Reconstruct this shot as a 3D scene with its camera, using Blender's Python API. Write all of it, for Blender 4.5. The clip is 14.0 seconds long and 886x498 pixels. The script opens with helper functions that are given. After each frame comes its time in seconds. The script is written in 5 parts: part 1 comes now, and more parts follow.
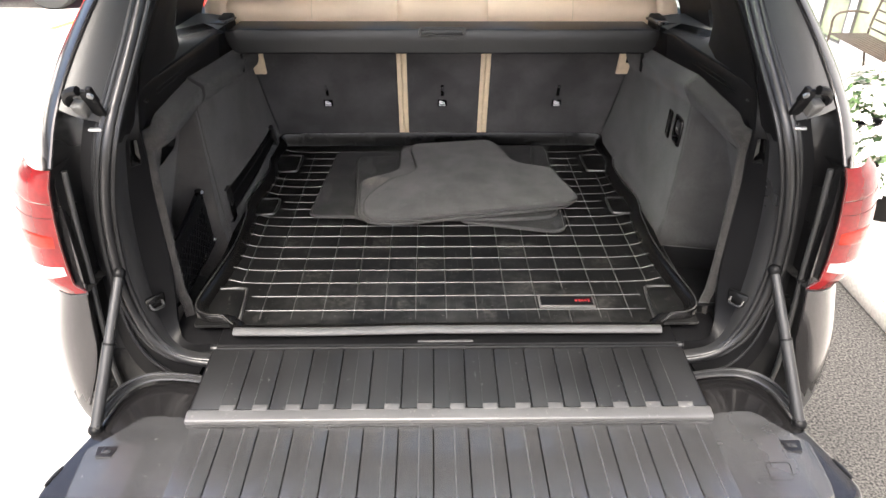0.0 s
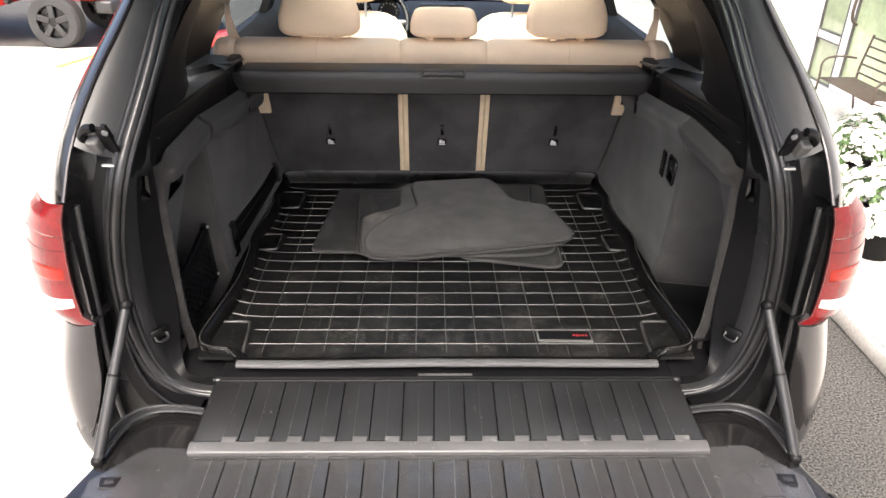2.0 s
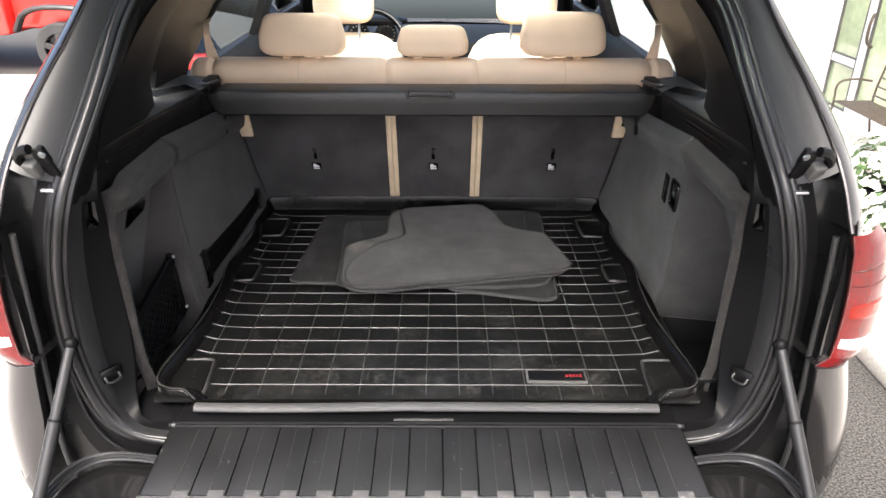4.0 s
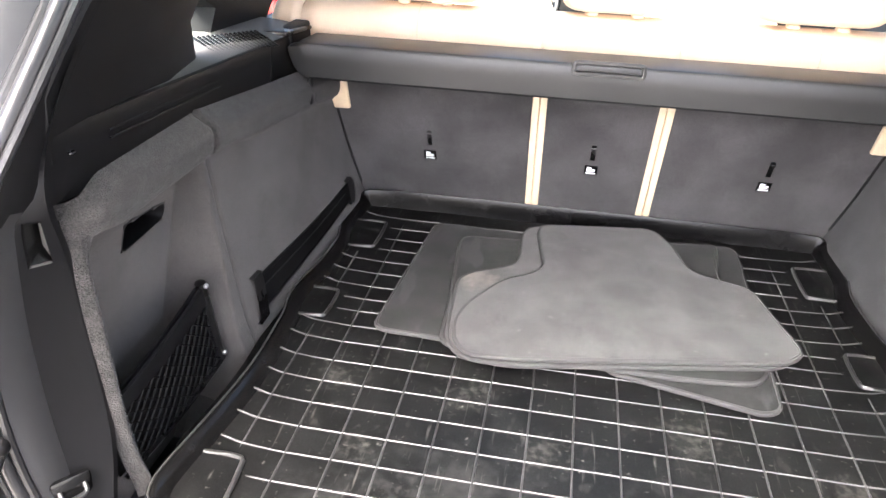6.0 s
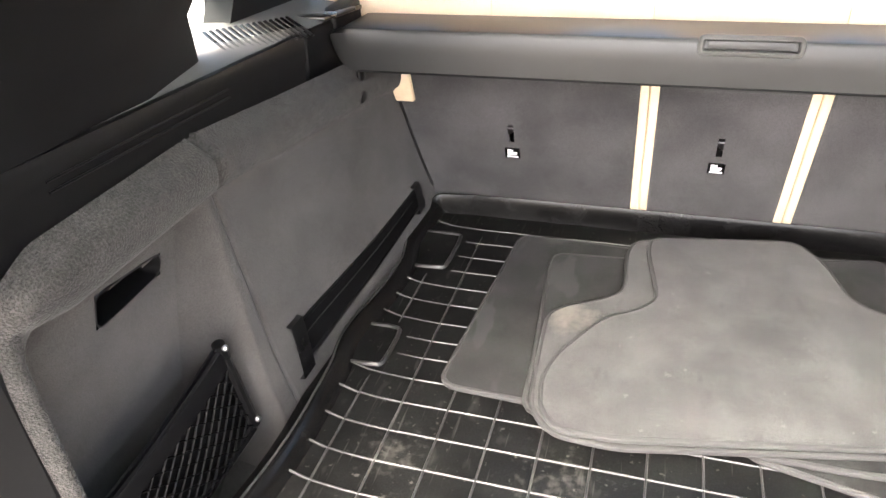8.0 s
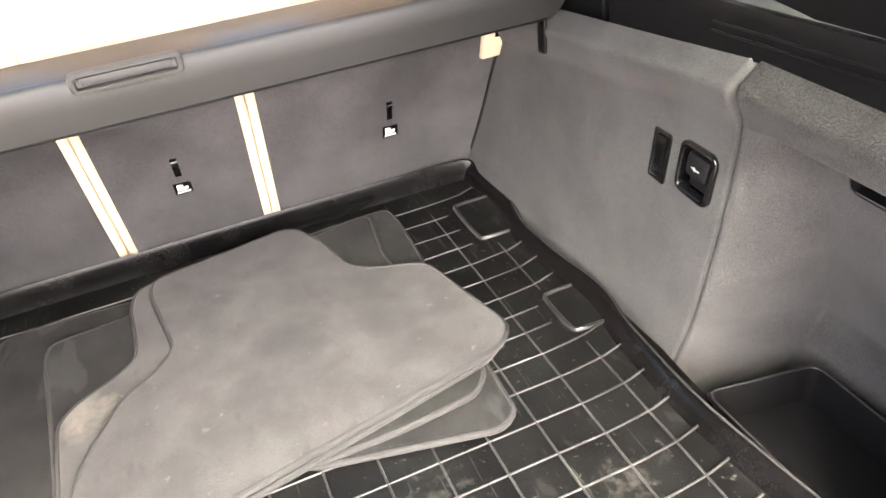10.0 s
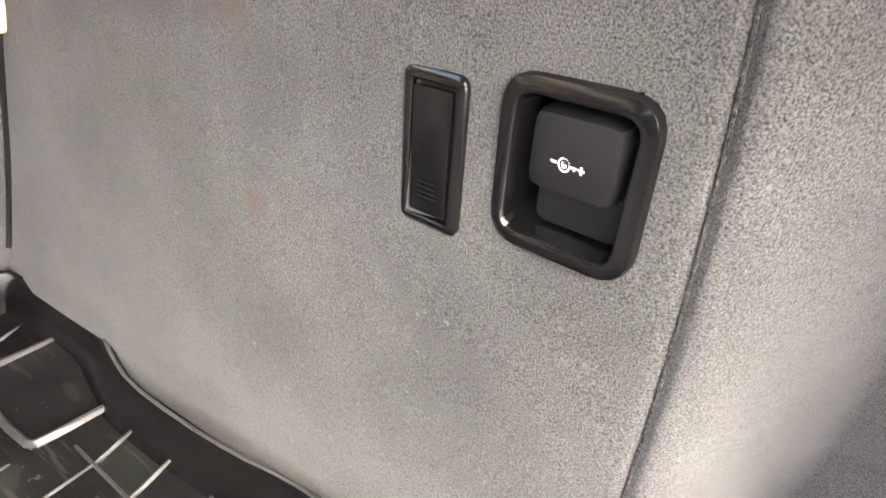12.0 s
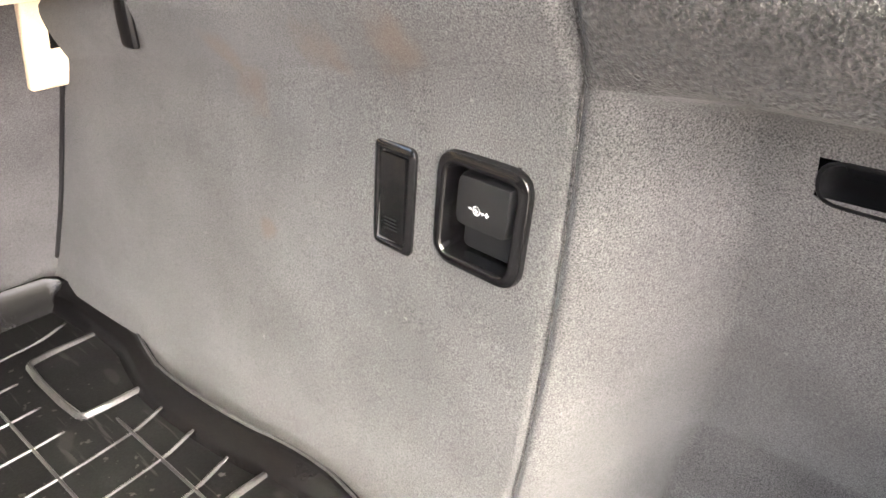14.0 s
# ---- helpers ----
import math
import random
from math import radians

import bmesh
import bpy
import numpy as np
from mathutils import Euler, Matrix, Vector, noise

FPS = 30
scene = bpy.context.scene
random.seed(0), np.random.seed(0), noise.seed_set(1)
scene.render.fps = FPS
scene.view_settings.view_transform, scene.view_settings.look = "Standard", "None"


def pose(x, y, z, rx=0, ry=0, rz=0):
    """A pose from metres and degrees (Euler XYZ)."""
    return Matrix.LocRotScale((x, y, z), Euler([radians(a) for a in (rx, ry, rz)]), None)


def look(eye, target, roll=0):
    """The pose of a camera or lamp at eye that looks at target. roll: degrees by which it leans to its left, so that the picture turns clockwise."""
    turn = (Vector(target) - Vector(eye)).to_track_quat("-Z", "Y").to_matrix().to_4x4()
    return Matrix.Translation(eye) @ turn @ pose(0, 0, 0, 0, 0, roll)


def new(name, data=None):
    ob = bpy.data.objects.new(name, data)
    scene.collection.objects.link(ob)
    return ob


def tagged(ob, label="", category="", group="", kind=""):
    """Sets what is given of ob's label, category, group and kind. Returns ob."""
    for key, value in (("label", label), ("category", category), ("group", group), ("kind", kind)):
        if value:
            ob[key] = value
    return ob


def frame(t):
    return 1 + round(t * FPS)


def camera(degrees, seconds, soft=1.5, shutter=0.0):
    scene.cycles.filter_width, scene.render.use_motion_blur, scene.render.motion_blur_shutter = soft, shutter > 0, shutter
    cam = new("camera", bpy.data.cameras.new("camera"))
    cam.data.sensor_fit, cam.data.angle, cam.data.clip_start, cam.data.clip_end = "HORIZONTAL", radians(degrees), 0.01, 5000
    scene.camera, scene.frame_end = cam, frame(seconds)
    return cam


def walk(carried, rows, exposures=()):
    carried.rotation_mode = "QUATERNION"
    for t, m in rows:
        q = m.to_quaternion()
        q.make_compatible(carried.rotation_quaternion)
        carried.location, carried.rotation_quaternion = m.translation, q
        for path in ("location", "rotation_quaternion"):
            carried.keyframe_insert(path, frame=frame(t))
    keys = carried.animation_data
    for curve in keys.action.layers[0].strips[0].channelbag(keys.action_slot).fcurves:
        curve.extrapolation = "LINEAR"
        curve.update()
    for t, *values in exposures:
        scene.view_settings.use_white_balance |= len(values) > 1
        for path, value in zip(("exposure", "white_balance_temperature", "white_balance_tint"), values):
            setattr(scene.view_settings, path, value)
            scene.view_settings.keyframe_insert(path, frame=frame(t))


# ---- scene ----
cam = camera(64.0, 14.0)
PATH = [
    (0, (-0.041, -1.366, 1.87), (-0.008, 0.347, 0.839), 0.3),
    (0.5, (-0.044, -1.368, 1.881), (-0.007, 0.33, 0.825), 0.4),
    (1, (-0.051, -1.387, 1.881), (-0.007, 0.327, 0.85), 0.8),
    (1.5, (-0.035, -1.397, 1.882), (-0.01, 0.339, 0.889), 0.5),
    (2, (-0.053, -1.404, 1.883), (-0.009, 0.362, 0.945), 0.8),
    (2.5, (-0.036, -1.379, 1.878), (0.001, 0.419, 1.003), 0.5),
    (4.8, (0.045, -1.083, 1.778), (0.005, 0.716, 0.907), -0.1),
    (5, (0.039, -1.009, 1.765), (-0.014, 0.779, 0.872), -0.3),
    (5.5, (-0.044, -0.764, 1.727), (-0.1, 1.001, 0.786), -0.7),
    (6, (-0.084, -0.571, 1.671), (-0.374, 1.155, 0.704), 2.0),
    (6.5, (-0.103, -0.43, 1.641), (-0.797, 1.159, 0.646), 2.7),
    (7, (-0.136, -0.333, 1.62), (-0.965, 1.182, 0.611), -0.2),
    (7.5, (-0.15, -0.271, 1.613), (-0.902, 1.273, 0.587), -1.9),
    (8, (-0.122, -0.238, 1.625), (-0.662, 1.375, 0.572), -3.3),
    (8.5, (-0.071, -0.207, 1.663), (-0.327, 1.448, 0.569), -4.0),
    (9, (-0.022, -0.18, 1.663), (0.017, 1.487, 0.56), -4.6),
    (9.2, (-0.005, -0.17, 1.666), (0.165, 1.477, 0.543), -4.6),
    (11.3, (0.268, 0.188, 1.383), (1.321, 1.466, 0.261), -4.6),
    (11.5, (0.324, 0.278, 1.317), (1.485, 1.493, 0.231), -2.7),
    (12, (0.42, 0.39, 1.247), (1.723, 1.524, 0.239), -1.5),
    (12.5, (0.441, 0.41, 1.237), (1.817, 1.505, 0.284), -0.8),
    (13, (0.422, 0.386, 1.26), (1.821, 1.466, 0.324), -0.8),
    (13.5, (0.391, 0.341, 1.296), (1.78, 1.427, 0.35), -1.4),
    (14, (0.342, 0.281, 1.324), (1.658, 1.431, 0.352), -0.6),
]
EXPOSURES = [(0, 2.65, 6480, 7.5), (1.5, 2.6, 6530, 8), (2, 2.32, 6550, 9), (2.5, 2.22, 6580, 8.5), (5, 2.98, 6280, 8.5), (5.5, 3.75, 6280, 8.5), (6, 4.2, 6330, 10.5), (6.5, 3.85, 6330, 8.5), (7, 3.75, 6380, 7),
             (8, 4.47, 6830, 8), (9, 4.5, 6980, 10.8), (11.5, 4.83, 6980, 11.5), (12, 5.18, 7050, 11), (12.5, 5.32, 7100, 9.8), (14, 5.38, 7100, 9.8)]
walk(cam, [(t, look(eye, target, roll)) for t, eye, target, roll in PATH], EXPOSURES)

# ---- world, sun ----
SUN_UP, SUN_TURN = 57.0, 194.0
world = bpy.data.worlds.new("sky")
scene.world = world
world.use_nodes = True
wn = world.node_tree
sky = wn.nodes.new("ShaderNodeTexSky")
sky.sky_type = "NISHITA"
sky.sun_disc = False
sky.air_density, sky.dust_density = 0.62, 7.0
sky.sun_elevation = radians(SUN_UP)
sky.sun_rotation = radians(SUN_TURN)
wn.links.new(sky.outputs[0], wn.nodes["Background"].inputs[0])
wn.nodes["Background"].inputs[1].default_value = 0.15
sun_data = bpy.data.lights.new("sun", "SUN")
sun_data.energy, sun_data.angle, sun_data.color = 1.25, radians(28), (1.0, 0.95, 0.87)
sun = new("sun", sun_data)
a, e = radians(SUN_TURN), radians(SUN_UP)
sun_dir = Vector((math.sin(a) * math.cos(e), math.cos(a) * math.cos(e), math.sin(e)))
sun.matrix_world = look(sun_dir * 20, (0, 0, 0))


# ---- materials ----
def material(name, color, rough=0.5, metal=0.0, fine=400.0, var=0.25, bump=0.15, depth=0.001, coarse=6.0, blotch=0.2,
             color2=None, coat=0.0, spec=0.5, stretch=(1, 1, 1), sheen=0.0, grain=0.2, detail=3.0):
    """A surface with fine grain and coarse blotches in colour, gloss and relief; fine and coarse are per metre."""
    m = bpy.data.materials.new(name)
    m.use_nodes = True
    n, k = m.node_tree.nodes, m.node_tree.links
    b = n["Principled BSDF"]
    tc = n.new("ShaderNodeTexCoord")
    mp = n.new("ShaderNodeMapping")
    mp.inputs["Scale"].default_value = stretch
    k.new(tc.outputs["Object"], mp.inputs["Vector"])
    f = n.new("ShaderNodeTexNoise")
    f.inputs["Scale"].default_value, f.inputs["Detail"].default_value = fine, detail
    c = n.new("ShaderNodeTexNoise")
    c.inputs["Scale"].default_value, c.inputs["Detail"].default_value = coarse, 5.0
    for t in (f, c):
        k.new(mp.outputs[0], t.inputs["Vector"])
    fr = n.new("ShaderNodeMapRange")
    fr.inputs["From Min"].default_value, fr.inputs["From Max"].default_value = 0.5 - grain, 0.5 + grain
    fr.inputs["To Min"].default_value, fr.inputs["To Max"].default_value = 1 - var, 1 + var
    k.new(f.outputs["Fac"], fr.inputs["Value"])
    cr = n.new("ShaderNodeMapRange")
    cr.inputs["From Min"].default_value, cr.inputs["From Max"].default_value = 0.35, 0.65
    cr.inputs["To Min"].default_value, cr.inputs["To Max"].default_value = 0.0, 1.0
    k.new(c.outputs["Fac"], cr.inputs["Value"])
    c2 = color2 or tuple(min(1.0, v * (1 + blotch)) for v in color)
    mx = n.new("ShaderNodeMix")
    mx.data_type = "RGBA"
    mx.inputs["A"].default_value, mx.inputs["B"].default_value = (*color, 1), (*c2, 1)
    k.new(cr.outputs[0], mx.inputs["Factor"])
    sc = n.new("ShaderNodeVectorMath")
    sc.operation = "SCALE"
    k.new(mx.outputs["Result"], sc.inputs[0])
    k.new(fr.outputs[0], sc.inputs["Scale"])
    k.new(sc.outputs[0], b.inputs["Base Color"])
    rr = n.new("ShaderNodeMapRange")
    rr.inputs["To Min"].default_value, rr.inputs["To Max"].default_value = max(0.02, rough - 0.08), min(1.0, rough + 0.08)
    k.new(c.outputs["Fac"], rr.inputs["Value"])
    k.new(rr.outputs[0], b.inputs["Roughness"])
    if bump:
        bp = n.new("ShaderNodeBump")
        bp.inputs["Strength"].default_value, bp.inputs["Distance"].default_value = bump, depth
        k.new(f.outputs["Fac"], bp.inputs["Height"])
        k.new(bp.outputs[0], b.inputs["Normal"])
    b.inputs["Metallic"].default_value = metal
    b.inputs["Coat Weight"].default_value = coat
    b.inputs["Coat Roughness"].default_value = 0.08
    b.inputs["Specular IOR Level"].default_value = spec
    if sheen:
        b.inputs["Sheen Weight"].default_value = sheen
        b.inputs["Sheen Roughness"].default_value = 0.5
    return m


def stain(m, places, color, amount=0.7, speck=45.0, peak=0.55):
    """Adds ragged stains of a colour round places (x, y, z, radius)."""
    n, k = m.node_tree.nodes, m.node_tree.links
    b = n["Principled BSDF"]
    src = b.inputs["Base Color"].links[0].from_socket
    tc = n.new("ShaderNodeTexCoord")
    ns = n.new("ShaderNodeTexNoise")
    ns.inputs["Scale"].default_value, ns.inputs["Detail"].default_value = speck, 6.0
    k.new(tc.outputs["Object"], ns.inputs["Vector"])
    for x, y, z, r in places:
        d = n.new("ShaderNodeVectorMath")
        d.operation = "DISTANCE"
        d.inputs[1].default_value = (x, y, z)
        k.new(tc.outputs["Object"], d.inputs[0])
        mr = n.new("ShaderNodeMapRange")
        mr.inputs["From Min"].default_value, mr.inputs["From Max"].default_value = r, 0.0
        mr.inputs["To Min"].default_value, mr.inputs["To Max"].default_value = -0.35, peak
        k.new(d.outputs["Value"], mr.inputs["Value"])
        ad = n.new("ShaderNodeMath")
        ad.operation = "ADD"
        k.new(mr.outputs[0], ad.inputs[0])
        k.new(ns.outputs["Fac"], ad.inputs[1])
        th = n.new("ShaderNodeMapRange")
        th.inputs["From Min"].default_value, th.inputs["From Max"].default_value = 0.55, 0.95
        th.inputs["To Min"].default_value, th.inputs["To Max"].default_value = 0.0, amount
        k.new(ad.outputs[0], th.inputs["Value"])
        mx = n.new("ShaderNodeMix")
        mx.data_type = "RGBA"
        k.new(src, mx.inputs["A"])
        mx.inputs["B"].default_value = (*color, 1)
        k.new(th.outputs[0], mx.inputs["Factor"])
        src = mx.outputs["Result"]
    k.new(src, b.inputs["Base Color"])
    return m


def flecks(m, scale, level, color, amount, stretch=(1, 1, 1), turn=0.0):
    """Adds scattered specks or scratches: the peaks of a noise above a level."""
    n, k = m.node_tree.nodes, m.node_tree.links
    b = n["Principled BSDF"]
    src = b.inputs["Base Color"].links[0].from_socket
    tc = n.new("ShaderNodeTexCoord")
    mp = n.new("ShaderNodeMapping")
    mp.inputs["Scale"].default_value = stretch
    mp.inputs["Rotation"].default_value = (0, 0, radians(turn))
    ns = n.new("ShaderNodeTexNoise")
    ns.inputs["Scale"].default_value, ns.inputs["Detail"].default_value = scale, 2.0
    th = n.new("ShaderNodeMapRange")
    th.inputs["From Min"].default_value, th.inputs["From Max"].default_value = level, level + 0.06
    th.inputs["To Min"].default_value, th.inputs["To Max"].default_value = 0.0, amount
    mx = n.new("ShaderNodeMix")
    mx.data_type = "RGBA"
    mx.inputs["B"].default_value = (*color, 1)
    k.new(tc.outputs["Object"], mp.inputs["Vector"])
    k.new(mp.outputs[0], ns.inputs["Vector"])
    k.new(ns.outputs["Fac"], th.inputs["Value"])
    k.new(src, mx.inputs["A"])
    k.new(th.outputs[0], mx.inputs["Factor"])
    k.new(mx.outputs["Result"], b.inputs["Base Color"])
    return m


CARPET = material("charcoal_carpet", (0.0362, 0.0340, 0.0328), 0.95, fine=900, var=0.80, bump=0.50, depth=0.001, coarse=9, blotch=0.5, grain=0.2, detail=6.0, spec=0.12, sheen=0.12)
CARPET_RIGHT = stain(material("stained_carpet", (0.0358, 0.0349, 0.0345), 0.95, fine=900, var=0.80, bump=0.50, depth=0.001, coarse=9, blotch=0.5, grain=0.2, detail=6.0, spec=0.12, sheen=0.12),
                     [(0.659, 0.762, 1.038, 0.022), (0.668, 0.766, 1.163, 0.045), (0.654, 0.591, 1.221, 0.055), (0.66, 0.66, 1.212, 0.05), (0.663, 0.79, 1.19, 0.04)], (0.052, 0.034, 0.022), 0.55)
CARPET_ROLL = material("looped_roll_carpet", (0.0195, 0.0185, 0.0178), 0.95, fine=400, var=0.60, bump=0.85, depth=0.003, coarse=45, blotch=0.5, grain=0.18, spec=0.12, sheen=0.10)
PLUSH = material("seat_back_carpet", (0.036, 0.0344, 0.0350), 0.95, fine=800, var=0.5, bump=0.5, depth=0.001, coarse=6, blotch=0.9, spec=0.12, sheen=0.2)
MAT_PILE = material("floor_mat_pile", (0.0365, 0.0340, 0.0345), 0.95, fine=1100, var=0.45, bump=0.5, depth=0.001, coarse=13, blotch=0.55, spec=0.1, sheen=0.15)
stain(MAT_PILE, [(0.02, 0.98, 0.847, 0.07), (0.12, 0.95, 0.847, 0.10), (0.24, 0.80, 0.847, 0.12), (0.30, 0.70, 0.847, 0.08), (-0.10, 0.60, 0.847, 0.09), (0.10, 0.80, 0.847, 0.12), (0.30, 0.90, 0.847, 0.08), (0.0, 0.70, 0.847, 0.1)], (0.022, 0.022, 0.022), 0.45, 16.0)
stain(MAT_PILE, [(-0.235, 0.80, 0.835, 0.10)], (0.16, 0.14, 0.12), 0.6)
MAT_DARK = material("dark_floor_mat_pile", (0.0118, 0.0112, 0.0113), 0.95, fine=900, var=0.4, bump=0.5, depth=0.001, coarse=11, blotch=0.9, spec=0.08, sheen=0.06)
BINDING = material("mat_binding", (0.0235, 0.0222, 0.0225), 0.8, fine=1200, var=0.3, bump=0.4, depth=0.0005)
PLASTIC = material("grained_black_plastic", (0.0030, 0.0030, 0.0033), 0.46, fine=1300, var=0.15, bump=0.25, depth=0.0004, coarse=5, blotch=0.5, spec=0.14)
GATE = material("scuffed_grey_gate_plastic", (0.0212, 0.0212, 0.0217), 0.25, fine=1300, var=0.2, bump=0.22, depth=0.0005, coarse=5, blotch=0.5, spec=0.9)
BRIDGE = material("ribbed_bridge_plastic", (0.0076, 0.0077, 0.0080), 0.34, fine=1300, var=0.2, bump=0.25, depth=0.0005, coarse=8, blotch=0.6)
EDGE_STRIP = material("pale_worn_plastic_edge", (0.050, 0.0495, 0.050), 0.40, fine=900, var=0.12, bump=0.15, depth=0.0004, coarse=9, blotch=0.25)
TRIM = material("satin_charcoal_plastic", (0.017, 0.017, 0.0172), 0.45, fine=1300, var=0.12, bump=0.2, depth=0.0004, coarse=4, blotch=0.3)
LINER = material("moulded_liner_rubber", (0.0034, 0.0034, 0.0034), 0.40, fine=420, var=0.5, bump=0.18, depth=0.0005, coarse=18, blotch=1.0, spec=0.15)
stain(LINER, [(-0.26, 0.16, 0.797, 0.16), (-0.36, 0.28, 0.797, 0.14), (-0.12, 0.13, 0.797, 0.10), (0.10, 0.10, 0.797, 0.12), (0.22, 0.22, 0.797, 0.14), (-0.05, 0.33, 0.797, 0.15), (0.40, 0.14, 0.797, 0.12), (0.45, 0.35, 0.797, 0.14), (-0.45, 0.45, 0.797, 0.16), (0.2, 0.42, 0.797, 0.2), (-0.2, 0.45, 0.797, 0.2)], (0.070, 0.067, 0.060), 0.75, 75.0, 0.17)
stain(LINER, [(0.0, 0.08, 0.797, 0.34), (0.35, 0.10, 0.797, 0.32), (-0.35, 0.10, 0.797, 0.32), (0.18, 0.20, 0.797, 0.30), (-0.18, 0.2, 0.797, 0.30)], (0.036, 0.0355, 0.034), 0.50, 40.0, 0.32)
LINER_SMOOTH = material("smooth_liner_edge", (0.0027, 0.0026, 0.0026), 0.24, fine=420, var=0.3, bump=0.08, depth=0.0004, coarse=18, blotch=0.8, spec=0.16)
# Ridge colours paler than the black tray: their highlights are put into the colour.
RIDGE = material("highlight_toned_ridge", (0.0135, 0.0132, 0.0129), 0.32, fine=500, var=0.35, bump=0.3, depth=0.0005, coarse=14, blotch=2.2, spec=0.5)
LINER_EDGE = material("highlight_toned_cross_ridge", (0.017, 0.0167, 0.0163), 0.34, fine=500, var=0.3, bump=0.3, depth=0.0005, coarse=14, blotch=2.0)
STAY = material("dull_black_stay", (0.0088, 0.0088, 0.0092), 0.42, fine=900, var=0.12, bump=0.1, depth=0.0003, coarse=8, blotch=0.3)
LIP = material("satin_grey_trim_edge", (0.019, 0.019, 0.0195), 0.29, fine=1300, var=0.1, bump=0.12, depth=0.0003, coarse=4, blotch=0.25)
RUBBER = material("seal_rubber", (0.0062, 0.0062, 0.0066), 0.33, fine=500, var=0.15, bump=0.1, depth=0.0005, coarse=6, blotch=0.5)
BOARD = material("dark_pull_board", (0.0125, 0.0125, 0.0124), 0.42, fine=900, var=0.12, bump=0.15, depth=0.0004, coarse=5, blotch=0.35)
CASSETTE = material("smooth_cassette_plastic", (0.0062, 0.0057, 0.0052), 0.42, fine=1300, var=0.12, bump=0.1, depth=0.0003, coarse=5, blotch=0.4, spec=0.6)
LEATHER = material("beige_leather", (0.80, 0.62, 0.45), 0.55, fine=500, var=0.06, bump=0.25, depth=0.0006, coarse=6, blotch=0.10)
TAN = material("tan_strip_cloth", (0.64, 0.51, 0.35), 0.8, fine=900, var=0.15, bump=0.4, depth=0.0005, coarse=25, blotch=0.15)
# Dust, and the window light on the ledge, are both in this pale grey.
LEDGE = material("dusty_window_lit_ledge", (0.095, 0.095, 0.092), 0.5, fine=1300, var=0.15, bump=0.2, depth=0.0004, coarse=8, blotch=0.4)
PAINT = material("grey_metallic_paint", (0.034, 0.0325, 0.034), 0.18, metal=0.8, fine=2500, var=0.12, bump=0.0, coarse=2, blotch=0.1, coat=0.3)
GLOSS_BLACK = material("gloss_black", (0.0030, 0.0030, 0.0031), 0.27, fine=300, var=0.1, bump=0.05, coarse=6, blotch=0.4)
STEEL = material("bare_steel", (0.45, 0.45, 0.45), 0.35, metal=0.9, fine=300, var=0.1, bump=0.1, coarse=20, blotch=0.2)
DARK_LENS = material("dark_red_lens", (0.030, 0.0006, 0.0012), 0.2, fine=200, var=0.1, bump=0.0, coarse=20, blotch=0.3)
RED_LENS = material("red_lens", (0.085, 0.0010, 0.0020), 0.16, fine=120, var=0.12, bump=0.05, coarse=14, blotch=0.35, coat=0.2, spec=0.3)
ORANGE_LENS = material("amber_red_lens", (0.16, 0.0065, 0.0016), 0.14, fine=250, var=0.2, bump=0.1, coarse=25, blotch=0.2, coat=0.15, spec=0.25)
WHITE_LENS = material("clear_lens", (0.34, 0.31, 0.31), 0.15, fine=250, var=0.1, bump=0.1, coarse=25, blotch=0.1, coat=0.6)
WHITE = material("white_print", (0.80, 0.80, 0.80), 0.6, fine=300, var=0.05, bump=0.0, blotch=0.05)
RED_PRINT = material("red_print", (0.20, 0.008, 0.012), 0.5, fine=300, var=0.1, bump=0.0, blotch=0.2)
GREY_FRAME = material("grey_badge_frame", (0.06, 0.059, 0.056), 0.5, fine=300, var=0.1, bump=0.1, blotch=0.2)
ASPHALT = material("asphalt", (0.036, 0.034, 0.031), 0.8, fine=120, var=0.95, bump=0.9, depth=0.006, coarse=0.7, blotch=0.5, spec=0.4, grain=0.13)
CONCRETE = material("pale_concrete", (0.42, 0.40, 0.37), 0.9, fine=60, var=0.15, bump=0.3, depth=0.002, coarse=1.2, blotch=0.2, spec=0.3)
SIDING = material("white_siding", (0.72, 0.71, 0.68), 0.6, fine=60, var=0.06, bump=0.1, depth=0.002, coarse=1.5, blotch=0.08)
BENCH = material("bronze_bench_metal", (0.055, 0.042, 0.032), 0.5, metal=0.3, fine=200, var=0.2, bump=0.2, depth=0.0006, coarse=8, blotch=0.5)
CAR_RED = material("red_paint", (0.50, 0.02, 0.015), 0.3, fine=800, var=0.05, bump=0.0, coarse=2, blotch=0.1, coat=0.6)
TYRE = material("tyre_rubber", (0.020, 0.020, 0.020), 0.85, fine=120, var=0.2, bump=0.4, depth=0.004, coarse=6, blotch=0.5)
LEAF = material("leaf_green", (0.045, 0.085, 0.025), 0.6, fine=60, var=0.4, bump=0.1, coarse=15, blotch=0.5)
PETAL = material("white_petals", (0.78, 0.75, 0.70), 0.7, fine=80, var=0.15, bump=0.1, coarse=15, blotch=0.06)
YELLOW = material("yellow_road_paint", (0.62, 0.42, 0.04), 0.8, fine=90, var=0.3, bump=0.2, coarse=5, blotch=0.2)
DOOR_PANE = material("reflecting_door_glass", (0.22, 0.26, 0.16), 0.06, fine=20, var=0.1, bump=0.0, coarse=1.5, blotch=0.6, coat=0.3)
SOCKET_CAP = material("matt_socket_cap", (0.0058, 0.0058, 0.0060), 0.5, fine=1500, var=0.12, bump=0.1, depth=0.0002, coarse=8, blotch=0.3, spec=0.3)
SOCKET_BLACK = material("satin_socket_plastic", (0.0030, 0.0030, 0.0032), 0.16, fine=1500, var=0.1, bump=0.08, depth=0.0002, coarse=8, blotch=0.3, spec=0.5)
